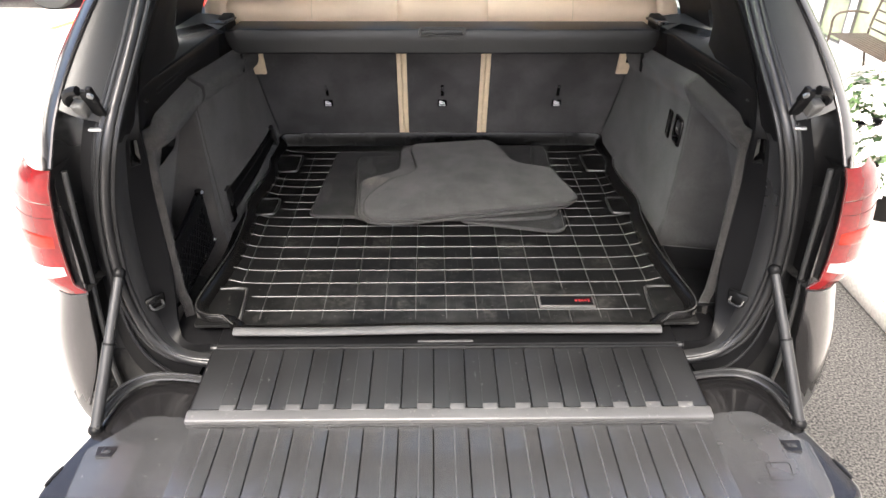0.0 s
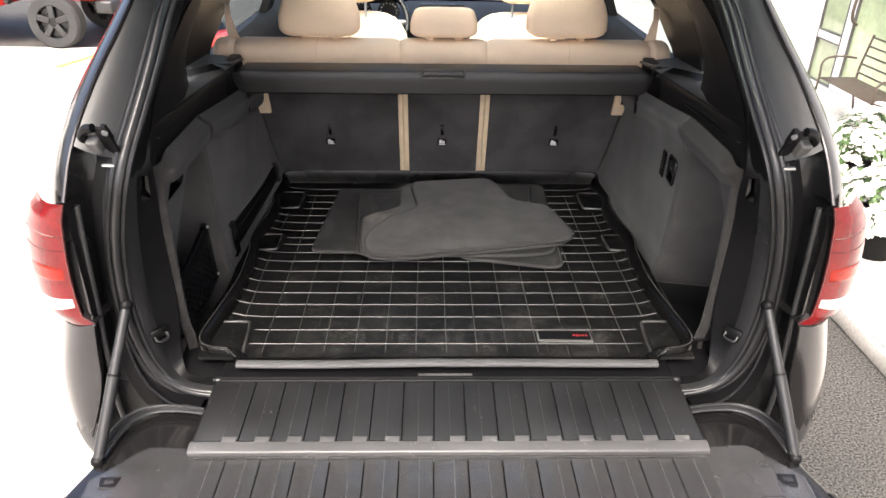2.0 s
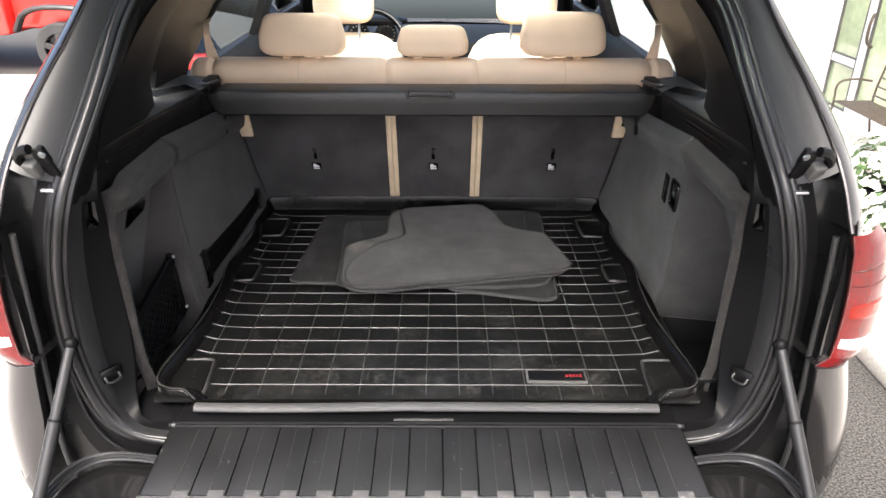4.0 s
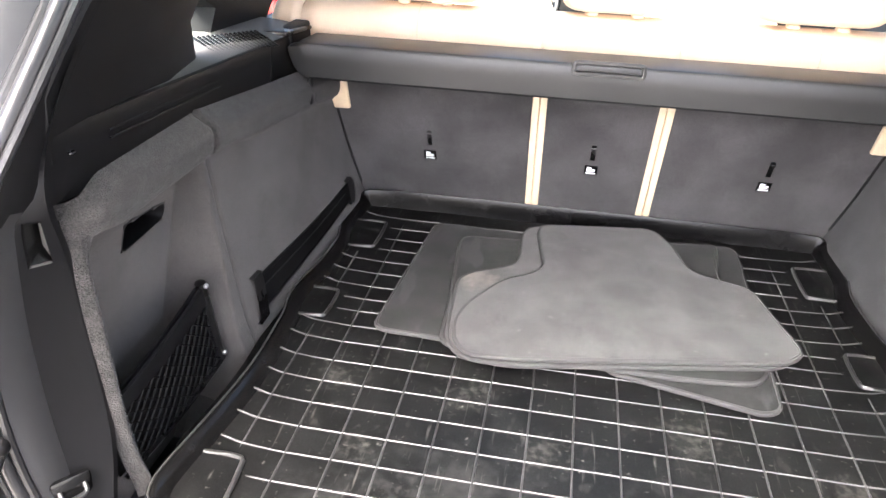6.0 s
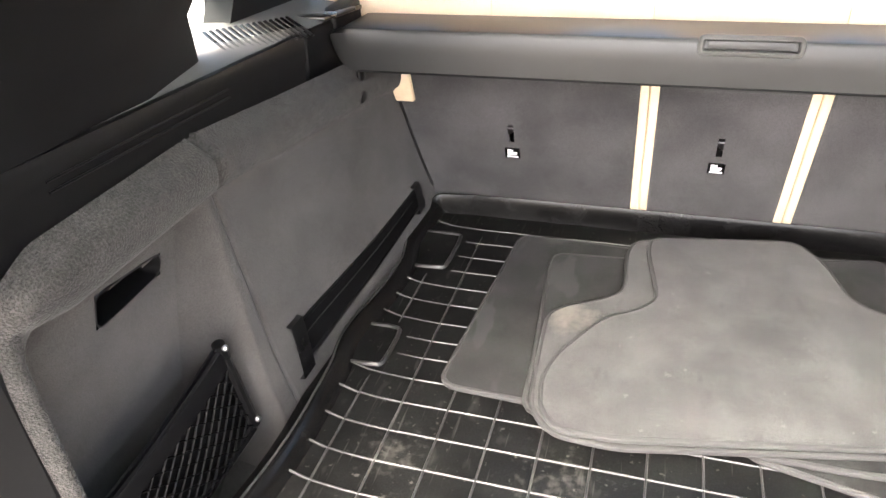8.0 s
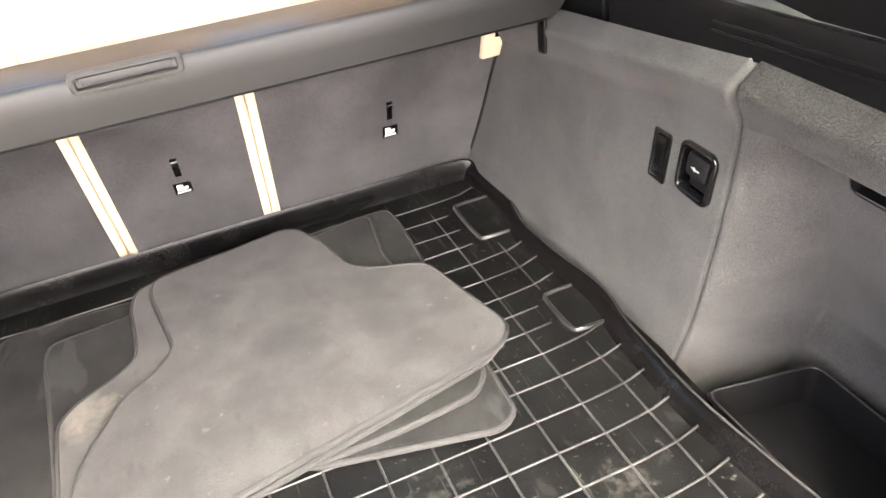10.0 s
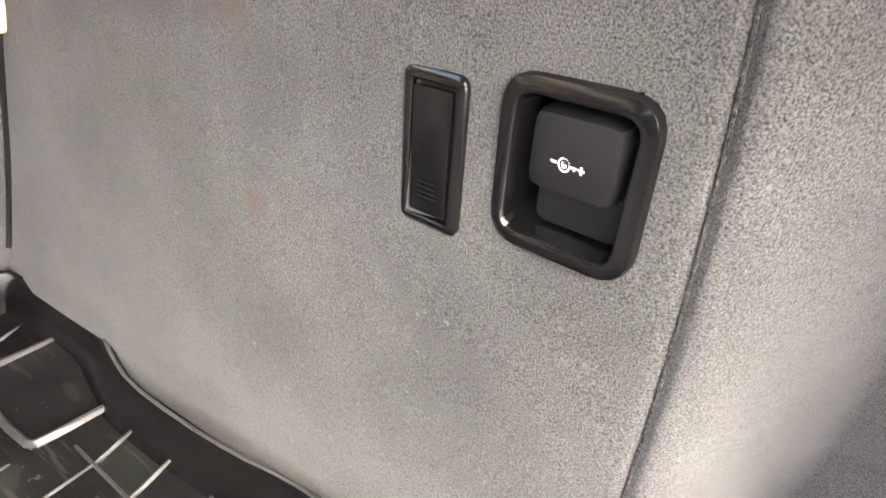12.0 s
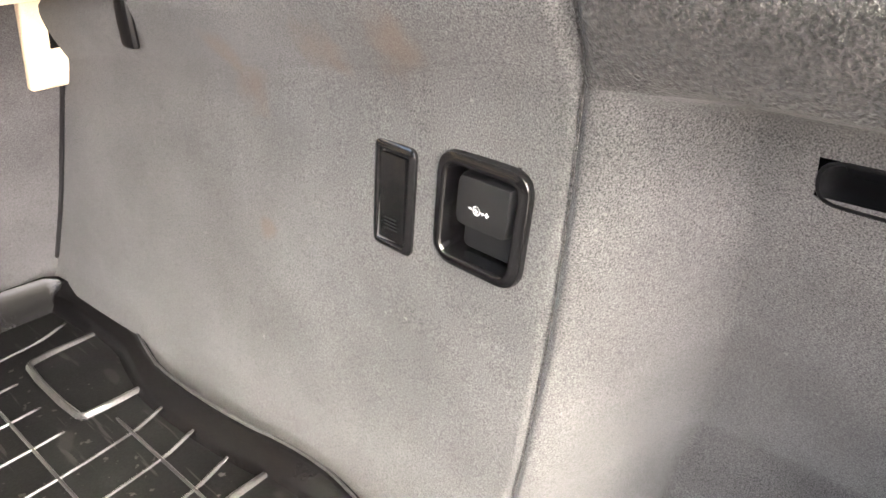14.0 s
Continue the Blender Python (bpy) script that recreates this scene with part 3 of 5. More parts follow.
CORNER = [(0, -0.07, 0.52), (0.50, -0.07, 0.52), (0.76, -0.065, 0.48), (0.925, -0.055, 0.58), (0.948, -0.05, 0.72), (0.922, -0.05, 0.88), (0.888, -0.042, 1.0), (0.888, -0.035, 1.12),
          (0.872, -0.01, 1.285), (0.842, 0.06, 1.39), (0.783, 0.145, 1.512), (0.738, 0.215, 1.597), (0.690, 0.31, 1.712), (0.636, 0.38, 1.772), (0.466, 0.42, 1.804), (0, 0.43, 1.82)]
SKIN = [(0, -0.05, 0.40), (0.50, -0.05, 0.40), (0.78, -0.03, 0.38), (0.945, 0.02, 0.50), (0.985, 0.05, 0.71), (0.966, 0.09, 0.87), (0.952, 0.13, 1.0), (0.948, 0.14, 1.12),
        (0.918, 0.16, 1.29), (0.872, 0.18, 1.40), (0.802, 0.22, 1.515), (0.756, 0.28, 1.60), (0.70, 0.36, 1.715), (0.645, 0.42, 1.775), (0.47, 0.46, 1.81), (0, 0.47, 1.825)]


def ring(pts, s, lo=0, hi=None, n=90):
    q = smooth_line([(s * x, y, z) for x, y, z in pts[lo:hi]], 2)
    return resample(q, n)


def strip(a0, b0, s, lo, hi, bulge=0.0, rows=5, push=(0, -1, 0)):
    p, q = ring(a0, s, lo, hi), ring(b0, s, lo, hi)
    pv = Vector((push[0] * s, push[1], push[2]))
    return loft([[u.lerp(v, k / rows) + pv * bulge * math.sin(math.pi * k / rows) for u, v in zip(p, q)] for k in range(rows + 1)])


for s in (-1, 1):
    part("opening_seal", tube([p + Vector((s * 0.004, -0.003, 0)) for p in ring(SEAL, s, 0, None, 140)], 0.0115, 12), RUBBER, car, "black rubber seal round the hatch opening")
    for dx, dy, r0 in ((0.020, -0.006, 0.0062), (-0.012, -0.001, 0.0060)):
        part("seal_lip", tube([p + Vector((s * dx, dy, 0.0)) for p in ring(SEAL, s, 2, None, 140)], r0, 8), RUBBER, car)
    third = [p.lerp(q, 0.52) + Vector((0, -0.003, 0)) for p, q in zip(ring(SEAL, s, 2, None, 140), ring(GUTTER, s, 2, None, 140))]
    part("gutter", strip(SEAL, GUTTER, s, 2, 10, 0.0), PLASTIC, car, "dark body flange behind the seal")
    part("corner_post", strip(GUTTER, EDGE, s, 2, 10, -0.012), GLOSS_BLACK, car, "black plastic panel beside the tail light")
    MID = [tuple(Vector(p).lerp(Vector(q), 0.45)) for p, q in zip(SEAL, GUTTER)]
    part("pillar_flange", strip(SEAL, MID, s, 9, None, 0.0), PAINT, car, "grey painted flange beside the seal")
    part("pillar_cladding", strip(MID, EDGE, s, 9, None, 0.010), TRIM, car, "dark matt cladding along the pillar")
    groove = [p.lerp(q, 0.42) + Vector((0, -0.013, 0)) for p, q in zip(ring(GUTTER, s, 3, 9, 40), ring(EDGE, s, 3, 9, 40))]
    part("cladding_rib", tube(groove, 0.0065, 8), TRIM, car)
    part("opening_seal", tube(third[:96], 0.0045, 6), RUBBER, car)
    part("pillar_bead", tube(ring(EDGE, s, 8), 0.005, 8), PAINT, car, "bright grey painted body edge")
    rq = part("rear_quarter", loft([[u * (1 - f) ** 2 + v * 2 * f * (1 - f) + w0 * f * f for u, v, w0 in zip(ring(EDGE, s), ring(CORNER, s), ring(SKIN, s))] for f in [k / 10 for k in range(11)]]), PAINT, car, "grey metallic bumper corner and quarter panel")
    rq.data.materials.append(TRIM)
    for p in rq.data.polygons:
        if p.center.z < 0.652:
            p.material_index = 1
    part("bumper_edge", tube(ring(EDGE, s, 3, 7, 40), 0.0032, 6), PAINT, car, "bright rolled edge of the bumper corner")
    # flanks, from the rear quarter to the front
    flank = [[(s * x, y, z) for x, z in ((0.90, 0.35), (0.93, 0.60), (0.945, 0.95), (0.93, 1.15), (0.895, 1.28), (0.865, 1.315))] for y in (0.16, 0.6, 1.4, 2.4, 3.3)]
    part("flank", loft(flank), PAINT, car)
    for y0, y1, inner in ((0.42, 0.95, 0.0), (0.95, 2.32, 0.44), (2.32, 2.5, 0.0)):
        part("roof_side", loft([[(s * 0.64, y, 1.76), (s * 0.60, y, 1.80), (s * max(0.30, inner), y, 1.83 - 0.014 * (inner > 0)), (s * inner, y, 1.835 - 0.018 * (inner > 0))] for y in (y0, (y0 + y1) / 2, y1)]), PAINT, car)
        part("headliner", loft([[(s * 0.63, y, 1.70), (s * 0.56, y, 1.735), (s * max(0.30, inner), y, 1.76 - 0.012 * (inner > 0)), (s * inner, y, 1.765 - 0.014 * (inner > 0))] for y in (y0 + 0.02, (y0 + y1) / 2, y1)]), HEADLINER, car, "dark cloth headliner")
    # window belts and pillars
    c_post = [[(x, y0, z), (x, y1, z), (x + 0.05, y1, z), (x + 0.05, y0, z)] for x, y0, y1, z in
              ((0.795, 0.70, 0.97, 1.27), (0.785, 0.755, 1.06, 1.36), (0.775, 0.765, 1.13, 1.40), (0.765, 0.66, 1.21, 1.45), (0.742, 0.66, 1.35, 1.52), (0.615, 0.80, 1.60, 1.73))]
    part("pillar", loft([[(s * x, y, z) for x, y, z in r] for r in c_post], closed=True, caps=True), PLASTIC, car, "broad black window pillar")
    for y0, y1, lean, w in ((2.02, 2.16, 0.05, 0.05),):
        part("pillar", loft([[(s * 0.80, y0, 1.30), (s * 0.80, y1, 1.30), (s * 0.84, y1, 1.30), (s * 0.84, y0, 1.30)],
                             [(s * 0.62, y0 - lean, 1.72), (s * 0.62, y1 - lean, 1.72), (s * 0.66, y1 - lean, 1.74), (s * 0.66, y0 - lean, 1.74)]], closed=True, caps=True), PLASTIC, car, "black plastic window pillar")
    part("windscreen_pillar", tube([(s * 0.62, 2.45, 1.72), (s * 0.78, 3.25, 1.22)], 0.05, 8), PLASTIC, car)
    part("door_lining", loft([[(s * 0.80, y, 0.35), (s * 0.80, y, 1.25), (s * 0.82, y, 1.30), (s * 0.87, y, 1.315)] for y in (0.98, 1.6, 2.4, 3.3)]), PLASTIC, car)
    for y0, y1, t0, t1, out, nm in ((0.50, 0.72, 0.95, 1.16, 0.03, "quarter_window"), (1.00, 2.025, 1.48, 1.98, 0, "side_window"), (2.135, 3.15, 2.09, 2.5, 0, "side_window")):
        o = part(nm, loft([[(s * (0.83 + out), y0, 1.31), (s * (0.83 + out), y1, 1.31)], [(s * (0.645 + out), t0, 1.73), (s * (0.645 + out), t1, 1.73)]]), GLASS, car, "tinted side window pane")
        o.visible_shadow = False
# Out of view; added so that daylight reaches the seat tops and load cover.
unseen_roof_pane = part("unseen_glass_roof", loft([[(x, y, 1.832 - 0.08 * x * x) for x in (-0.45, -0.22, 0, 0.22, 0.45)] for y in (0.94, 1.6, 2.33)]), GLASS, car, "unseen tinted roof panel, added to let daylight in")
unseen_roof_pane.visible_shadow = False
ws = part("windscreen", loft([[(-0.76, 3.28, 1.20), (0.76, 3.28, 1.20)], [(-0.60, 2.48, 1.74), (0.60, 2.48, 1.74)]]), GLASS, car, "clear windscreen pane")
ws.visible_shadow = False
part("bonnet", loft([[(x, y, z + 0.03 * (1 - (x / 0.8) ** 2)) for x in (-0.85, -0.5, 0, 0.5, 0.85)] for y, z in ((3.30, 1.15), (3.8, 1.10), (4.25, 0.95), (4.35, 0.6))]), PAINT, car)
for s in (-1, 1):
    for y in (0.62, 3.55):
        wheel(car, 0, 0, 0.36, 0.23).matrix_basis = pose(s * 0.84, y, 0, 0, 0, s * 90)
part("cabin_floor", box(-0.88, 0.88, 0.0, 3.3, 0.42, 0.45), PLASTIC, car)
part("well_floor", box(-0.88, 0.88, 0.02, 1.3, 0.60, 0.632, 0.005), PLASTIC, car)

# sill: plate, step and its slot
sill = part("sill_plate", box(-0.565, 0.565, -0.012, 0.10, 0.755, 0.777, 0.005, 3), PLASTIC, car, "black plastic loading sill plate")
part("slot", box(-0.075, 0.060, 0.006, 0.013, 0.7765, 0.7795, 0.001), EDGE_STRIP, sill, "raised lip of the sill catch")
for s in (-1, 1):
    corner = rounded([(s * 0.566, 0.012), (s * 0.622, 0.013), (s * 0.655, 0.030), (s * 0.688, 0.10), (s * 0.690, 0.17), (s * 0.566, 0.17)], 0.01)
    part("sill_corner", slab(corner, 0.74, 0.7690, 0.002), PLASTIC, car, "black plastic corner of the loading sill")

# ---- tail lights ----
# inner and outer edge of the lens from its pointed foot to the top: x, z of each
LENS_IN = [(0.797, 0.979), (0.822, 1.000), (0.825, 1.050), (0.825, 1.100), (0.822, 1.150), (0.817, 1.195), (0.812, 1.235), (0.800, 1.272)]
LENS_OUT = [(0.918, 0.953), (0.940, 0.980), (0.957, 1.035), (0.955, 1.090), (0.950, 1.140), (0.938, 1.200), (0.918, 1.240), (0.890, 1.272)]


def lens_point(s, v, g, out=0.0):
    """A point of the lens: v counts the stations upwards, g runs from the inner to the outer edge."""
    i = min(6, int(v))
    f = v - i
    xi, zi = [a * (1 - f) + b * f for a, b in zip(LENS_IN[i], LENS_IN[i + 1])]
    xo, zo = [a * (1 - f) + b * f for a, b in zip(LENS_OUT[i], LENS_OUT[i + 1])]
    return Vector((s * (xi + (xo - xi) * g + out * 0.5 * g), -0.064 + 0.084 * g ** 2.2 - out, zi + (zo - zi) * g))


def lens_patch(s, low, high, g0, g1, out=0.0, n=10):
    """A piece of the lens between two lines of v over g."""
    rows = []
    for k in range(n + 1):
        f = k / n
        rows.append([lens_point(s, low(g) * (1 - f) + high(g) * f, g, out * (1 if 0 < k < n and 0 < j < 12 else 0.2)) for j, g in [(j, g0 + (g1 - g0) * j / 12) for j in range(13)]])
    return loft(rows)


for s in (-1, 1):
    tl = thing("tail_light", "red tail light with orange and clear strips", "tail light", group="tail lights of the car")
    part("lens", lens_patch(s, lambda g: 0.0, lambda g: 5.0, 0.0, 1.0, 0.0, 30), RED_LENS, tl)
    part("lens", lens_patch(s, lambda g: 5.03, lambda g: 7.0, 0.0, 1.0, 0.0015, 12), RED_LENS, tl, "upper red lens over a round reflector")
    part("reversing_lens", lens_patch(s, lambda g: 1.50 - 0.40 * g, lambda g: 1.90 + 0.05 * g, 0.07, 0.90, 0.0022), WHITE_LENS, tl, "clear reversing lamp strip")
    part("indicator_lens", lens_patch(s, lambda g: 2.85 - 0.1 * g, lambda g: 3.30 + 0.9 * g * (1 - g), 0.10, 0.88, 0.0018), ORANGE_LENS, tl, "orange indicator strip")
    for v in (4.30, 5.0):
        part("seam", tube([lens_point(s, v, 0.03 + 0.92 * k / 12, 0.0004) for k in range(13)], 0.0007, 5), DARK_LENS, tl)
    part("edge", tube([lens_point(s, 0.05 + 6.9 * k / 30, 0.0, 0.0005) for k in range(31)], 0.0022, 6), DARK_LENS, tl, "dark red inner edge of the lens")
    part("gasket", tube([lens_point(s, 0.0, k / 12, -0.001) - Vector((0, 0, 0.003)) for k in range(13)], 0.0026, 6), GLOSS_BLACK, tl)
    part("housing", loft([[(s * x, -0.0625, z), (s * (x - 0.012), 0.02, z)] for x, z in LENS_IN]), GLOSS_BLACK, tl)

# hinge brackets, bolts and gas struts by the opening
for s in (-1, 1):
    br = thing("hatch_striker", "metal hatch bracket with bolts beside the opening", "bracket", group="hatch brackets")
    tilt = pose(s * 0.738, 0.030, 1.376, 26, 0, s * 14)
    hood = smooth_line([(s * 0.012, -0.004, -0.034), (s * 0.033, -0.006, -0.018), (s * 0.034, -0.008, 0.018), (s * 0.016, -0.008, 0.040), (-s * 0.006, -0.006, 0.044)], 2)
    part("hood", turned(tube(hood, [0.010] * len(hood), 8, flat=1.0), tilt), PLASTIC, br, "black rubber hood over the bracket")
    part("plate", turned(box(-0.016, 0.016, -0.004, 0.004, -0.030, 0.040, 0.003, 2, box(-0.006 - s * 0.014, 0.006 - s * 0.014, -0.006, 0.004, 0.012, 0.050, 0.002, 2)), tilt @ Matrix.Translation((-s * 0.016, 0, 0))), PLASTIC, br, "black steel hinge plate")
    part("bolt", turned(cylinder((-s * 0.030, -0.005, 0.034), (-s * 0.030, -0.010, 0.034), 0.007, 6), tilt), STEEL, br)
    part("buffer", turned(box(-0.014, 0.014, -0.022, 0.002, -0.020, 0.014, 0.005, 3), tilt @ Matrix.Translation((s * 0.010, 0, 0))), GREY_FRAME, br, "grey rubber stop block")
    part("stop", box(min(s * 0.715, s * 0.742), max(s * 0.715, s * 0.742), 0.012, 0.022, 1.324, 1.330, 0.002), STEEL, br, "pale metal stop strip")
    st = thing("gate_stay", "dark grey gas stay of the lowered tailgate", "gas strut", group="gas stays of the tailgate")
    a0, b0 = Vector((s * 0.745, -0.012, 0.995)), Vector((s * 0.792, -0.205, 0.705))
    m0 = a0.lerp(b0, 0.45)
    part("rod", cylinder(a0, m0, 0.0118, 14), STAY, st)
    part("cylinder", cylinder(m0, b0, 0.0135, 14), STAY, st)
    part("collar", cylinder(m0.lerp(a0, 0.01), m0.lerp(b0, 0.02), 0.0142, 14), PLASTIC, st)
    part("ball_joint", turned(cushion(0.03, 0.03, 0.03, 4, 2.0), Matrix.Translation(a0)), PLASTIC, st)
    part("ball_joint", turned(cushion(0.034, 0.034, 0.03, 4, 2.0), Matrix.Translation(b0)), PLASTIC, st)

# ---- raised upper hatch, above the opening ----
hatch = thing("upper_hatch", "raised upper hatch door with black inner lining", "hatch")


def hatch_part(x0, x1, u0, u1, t0, t1):
    """A piece of the hatch: u runs from its hinge to its lower edge, t is its depth."""
    h0, h1 = Vector((0, 0.36, 1.80)), Vector((0, -0.70, 2.13))
    d = (h1 - h0)
    n = Vector((0, -d.z, d.y)).normalized()
    bm = box(x0, x1, u0, u1, t0, t1, 0.006)
    for v in bm.verts:
        p = h0 + d * v.co.y + n * v.co.z
        v.co = Vector((v.co.x, p.y, p.z))
    return bm


part("shell", hatch_part(-0.80, 0.80, 0.60, 1.0, -0.05, -0.01), PAINT, hatch)
part("lining", hatch_part(-0.76, 0.76, 0.60, 0.97, -0.012, 0.02), PLASTIC, hatch)
part("frame", hatch_part(-0.68, 0.68, 0.0, 0.10, -0.04, 0.01), PLASTIC, hatch)
for s in (-1, 1):
    part("frame", hatch_part(min(s * 0.56, s * 0.78), max(s * 0.56, s * 0.78), 0.10, 0.62, -0.04, 0.01), PLASTIC, hatch)
part("pane", hatch_part(-0.57, 0.57, 0.09, 0.63, -0.025, -0.020), GLASS, hatch, "dark privacy glass")

# ---- lowered tailgate ----
gate = thing("tailgate", "lowered lower tailgate with grained grey lining", "tailgate")
half = [(0.0, -0.040), (0.50, -0.040), (0.60, -0.046), (0.68, -0.046), (0.735, -0.056), (0.768, -0.095), (0.780, -0.15), (0.784, -0.22), (0.782, -0.31), (0.776, -0.40), (0.762, -0.438), (0.62, -0.456), (0.0, -0.464)]
outline = [p[:2] for p in smooth_line([(x, y, 0) for x, y in half], 2)]


def inset(pts, d):
    """The outline moved inwards by d."""
    n = len(pts)
    out = []
    area = sum(pts[i - 1][0] * pts[i][1] - pts[i][0] * pts[i - 1][1] for i in range(n))
    d = -d if area > 0 else d
    for i in range(n):
        p, q, r = Vector(pts[i - 1]), Vector(pts[i]), Vector(pts[(i + 1) % n])
        t = (r - p).normalized()
        out.append(q + Vector((t.y, -t.x)) * d)
    return out


def half_width(y):
    """Half the width of the gate's outline at y."""
    best = 0.0
    for (x0, y0), (x1, y1) in zip(outline, outline[1:]):
        if min(y0, y1) <= y <= max(y0, y1) and y0 != y1:
            best = max(best, x0 + (x1 - x0) * (y - y0) / (y1 - y0))
    return best


def pocket_edge(u):
    """The swept edge of the sunk part beside the hinge."""
    return -0.200 + 0.012 * math.sin((u - 0.55) * 12) * (u > 0.55) * (u < 0.81) - 0.09 * step((u - 0.67) / 0.11)


def gate_z(x, y):
    """Height of the lining: a sunk hinge side behind a swept edge, a shallow bed for the planks."""
    u = abs(x)
    z = 0.7280 - 0.028 * step((y - pocket_edge(u)) / 0.008)
    z -= 0.010 * step((0.569 - u) / 0.005) * step((-0.222 - y) / 0.004)
    z += 0.006 * step((u - 0.60) / 0.06) * step((0.775 - u) / 0.07) * step((-0.22 - y) / 0.06)
    return z - 0.014 * step((-0.44 - y) / 0.02)


rows = []
cols = [k / 40 for k in range(0, 28)] + [0.70 + 0.00375 * k for k in range(80)] + [1.0]
cols = [-c for c in reversed(cols[1:])] + cols
for k in range(140):
    y = -0.047 - 0.412 * k / 139
    w0 = half_width(y) - 0.002
    row = []
    for c in cols:
        x = c * w0
        edge = w0 - abs(x)
        row.append((x, y, gate_z(x, y) - 0.012 * (1 - step(edge / 0.010)) - (0.03 if edge < 1e-6 else 0)))
    rows.append(row)
rows.insert(0, [(x, y + 0.002, z - 0.03) for x, y, z in rows[0]])
rows.append([(x, y - 0.002, z - 0.03) for x, y, z in rows[-1]])
part("lining", loft(rows), GATE, gate, "satin charcoal plastic lining of the tailgate", sharp=28)
shell_half = [(0.0, -0.030), (0.50, -0.030), (0.70, -0.036), (0.765, -0.070), (0.788, -0.14), (0.800, -0.21), (0.824, -0.285), (0.846, -0.375), (0.836, -0.410), (0.775, -0.448), (0.62, -0.472), (0.0, -0.482)]
shell_out = [p[:2] for p in smooth_line([(x, y, 0) for x, y in shell_half], 2)]
part("shell", slab(shell_out + [(-x, y) for x, y in reversed(shell_out[1:-1])], 0.60, 0.702, 0.014, 4), PAINT, gate, "grey metallic outer shell")
for s in (-1, 1):
    rim = smooth_line([(s * x, y, 0.716) for x, y in ((0.585, -0.058), (0.65, -0.046), (0.722, -0.045), (0.766, -0.082), (0.782, -0.142), (0.788, -0.206))], 3)
    part("edge_seal", tube(rim, 0.008, 8), RUBBER, gate, "worn grey seal along the tailgate edge")
    for dx, dy, dz in ((0.011, 0.009, 0.004), (-0.006, -0.008, 0.002)):
        part("edge_bead", tube([(p.x + s * dx, p.y + dy, p.z + dz) for p in rim], 0.0042, 6), LIP, gate)
    quad = [(s * 0.705, -0.284), (s * 0.748, -0.285), (s * 0.742, -0.315), (s * 0.710, -0.316)]
    la = part("latch", slab(quad, 0.728, 0.7362, 0.0006, 1), GLOSS_BLACK, gate, "black latch recess with a steel hook")
    part("hook", box(s * 0.728 - 0.006, s * 0.728 + 0.007, -0.306, -0.294, 0.736, 0.738, 0.0008), LIP, la)
    part("hook", box(s * 0.718 - 0.003, s * 0.718 + 0.003, -0.304, -0.294, 0.736, 0.738, 0.0008), LIP, la)
for s in (-1, 1):
    eye = [(s * (0.828 + 0.0045 * math.cos(t) + 0.008 * -math.sin(t)), -0.333 + 0.026 * math.sin(t)) for t in [2 * math.pi * k / 24 for k in range(24)]]
    part("side_marker", slab(eye, 0.699, 0.704, 0.001), GLOSS_BLACK, gate, "small dark oval marker in the painted edge")
flap_line = [(x, y, 0.7345) for x, y in rounded([(0.649, -0.346), (0.700, -0.345), (0.691, -0.390), (0.645, -0.392)], 0.008)]
part("flap", tube(flap_line, 0.0009, 5, closed=True), GLOSS_BLACK, gate, "thin joint of a square cover flap")

# ribbed load floor of the gate and the folding bridge panel
N, W, pitch = 15, 1.107, 0.0738
deck = part("deck", box(-0.560, 0.560, -0.445, -0.225, 0.700, 0.7200, 0.002), PLASTIC, gate)
plank = part("plank", box(-0.0383 + 0.0012, 0.0383 - 0.0012, -0.448, -0.228, 0.716, 0.7285, 0.0018, 2), GATE, deck)
plank.matrix_basis = Matrix.Translation((-7 * 0.0766, 0, 0))
for i in range(1, N):
    like(plank, "plank", deck, Matrix.Translation(((i - 7) * 0.0766, 0, 0)))
rib = part("rib", box(0.0060, 0.0082, -0.446, -0.230, 0.7270, 0.7297, 0.0005, 1), EDGE_STRIP, deck, "pale raised line along a plank")
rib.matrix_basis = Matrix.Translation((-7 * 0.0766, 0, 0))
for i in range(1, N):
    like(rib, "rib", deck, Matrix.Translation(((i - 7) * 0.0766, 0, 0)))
bridge = thing("bridge_panel", "ribbed dark plastic panel bridging the tailgate gap", "panel")
TILT_B = math.degrees(math.atan2(0.034, 0.212))
base_m = pose(0, -0.004, 0.772, TILT_B, 0, 0)
part("panel", turned(slab(rounded([(-0.575, 0.0), (-0.59, -0.215), (0.59, -0.215), (0.575, 0.0)], 0.012), -0.018, -0.004, 0.004), base_m), PLASTIC, bridge)
for i in range(N):
    x = -W / 2 + pitch / 2 + i * pitch
    xl, xr = x - pitch / 2 + 0.0013 - (0.028 if i == 0 else 0), x + pitch / 2 - 0.0013 + (0.028 if i == N - 1 else 0)
    pl = [(xl, -0.184), (xr, -0.184), (xr * 0.982, -0.006), (xl * 0.982, -0.006)]
    part("plank", turned(slab(pl, -0.006, 0.0015, 0.002), base_m), BRIDGE, bridge)
    xm = -W / 2 + (i + 0.50) * pitch
    part("rib", turned(slab([(xm - 0.0008, -0.186), (xm + 0.0008, -0.186), (xm * 0.982 + 0.0007, -0.012), (xm * 0.982 - 0.0007, -0.012)], -0.001, 0.0021, 0.0003, 1), base_m), RIDGE, bridge, "pale raised line along a plank")
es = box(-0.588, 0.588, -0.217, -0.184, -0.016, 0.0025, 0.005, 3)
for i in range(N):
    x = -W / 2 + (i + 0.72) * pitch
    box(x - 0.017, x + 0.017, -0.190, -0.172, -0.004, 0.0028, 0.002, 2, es)
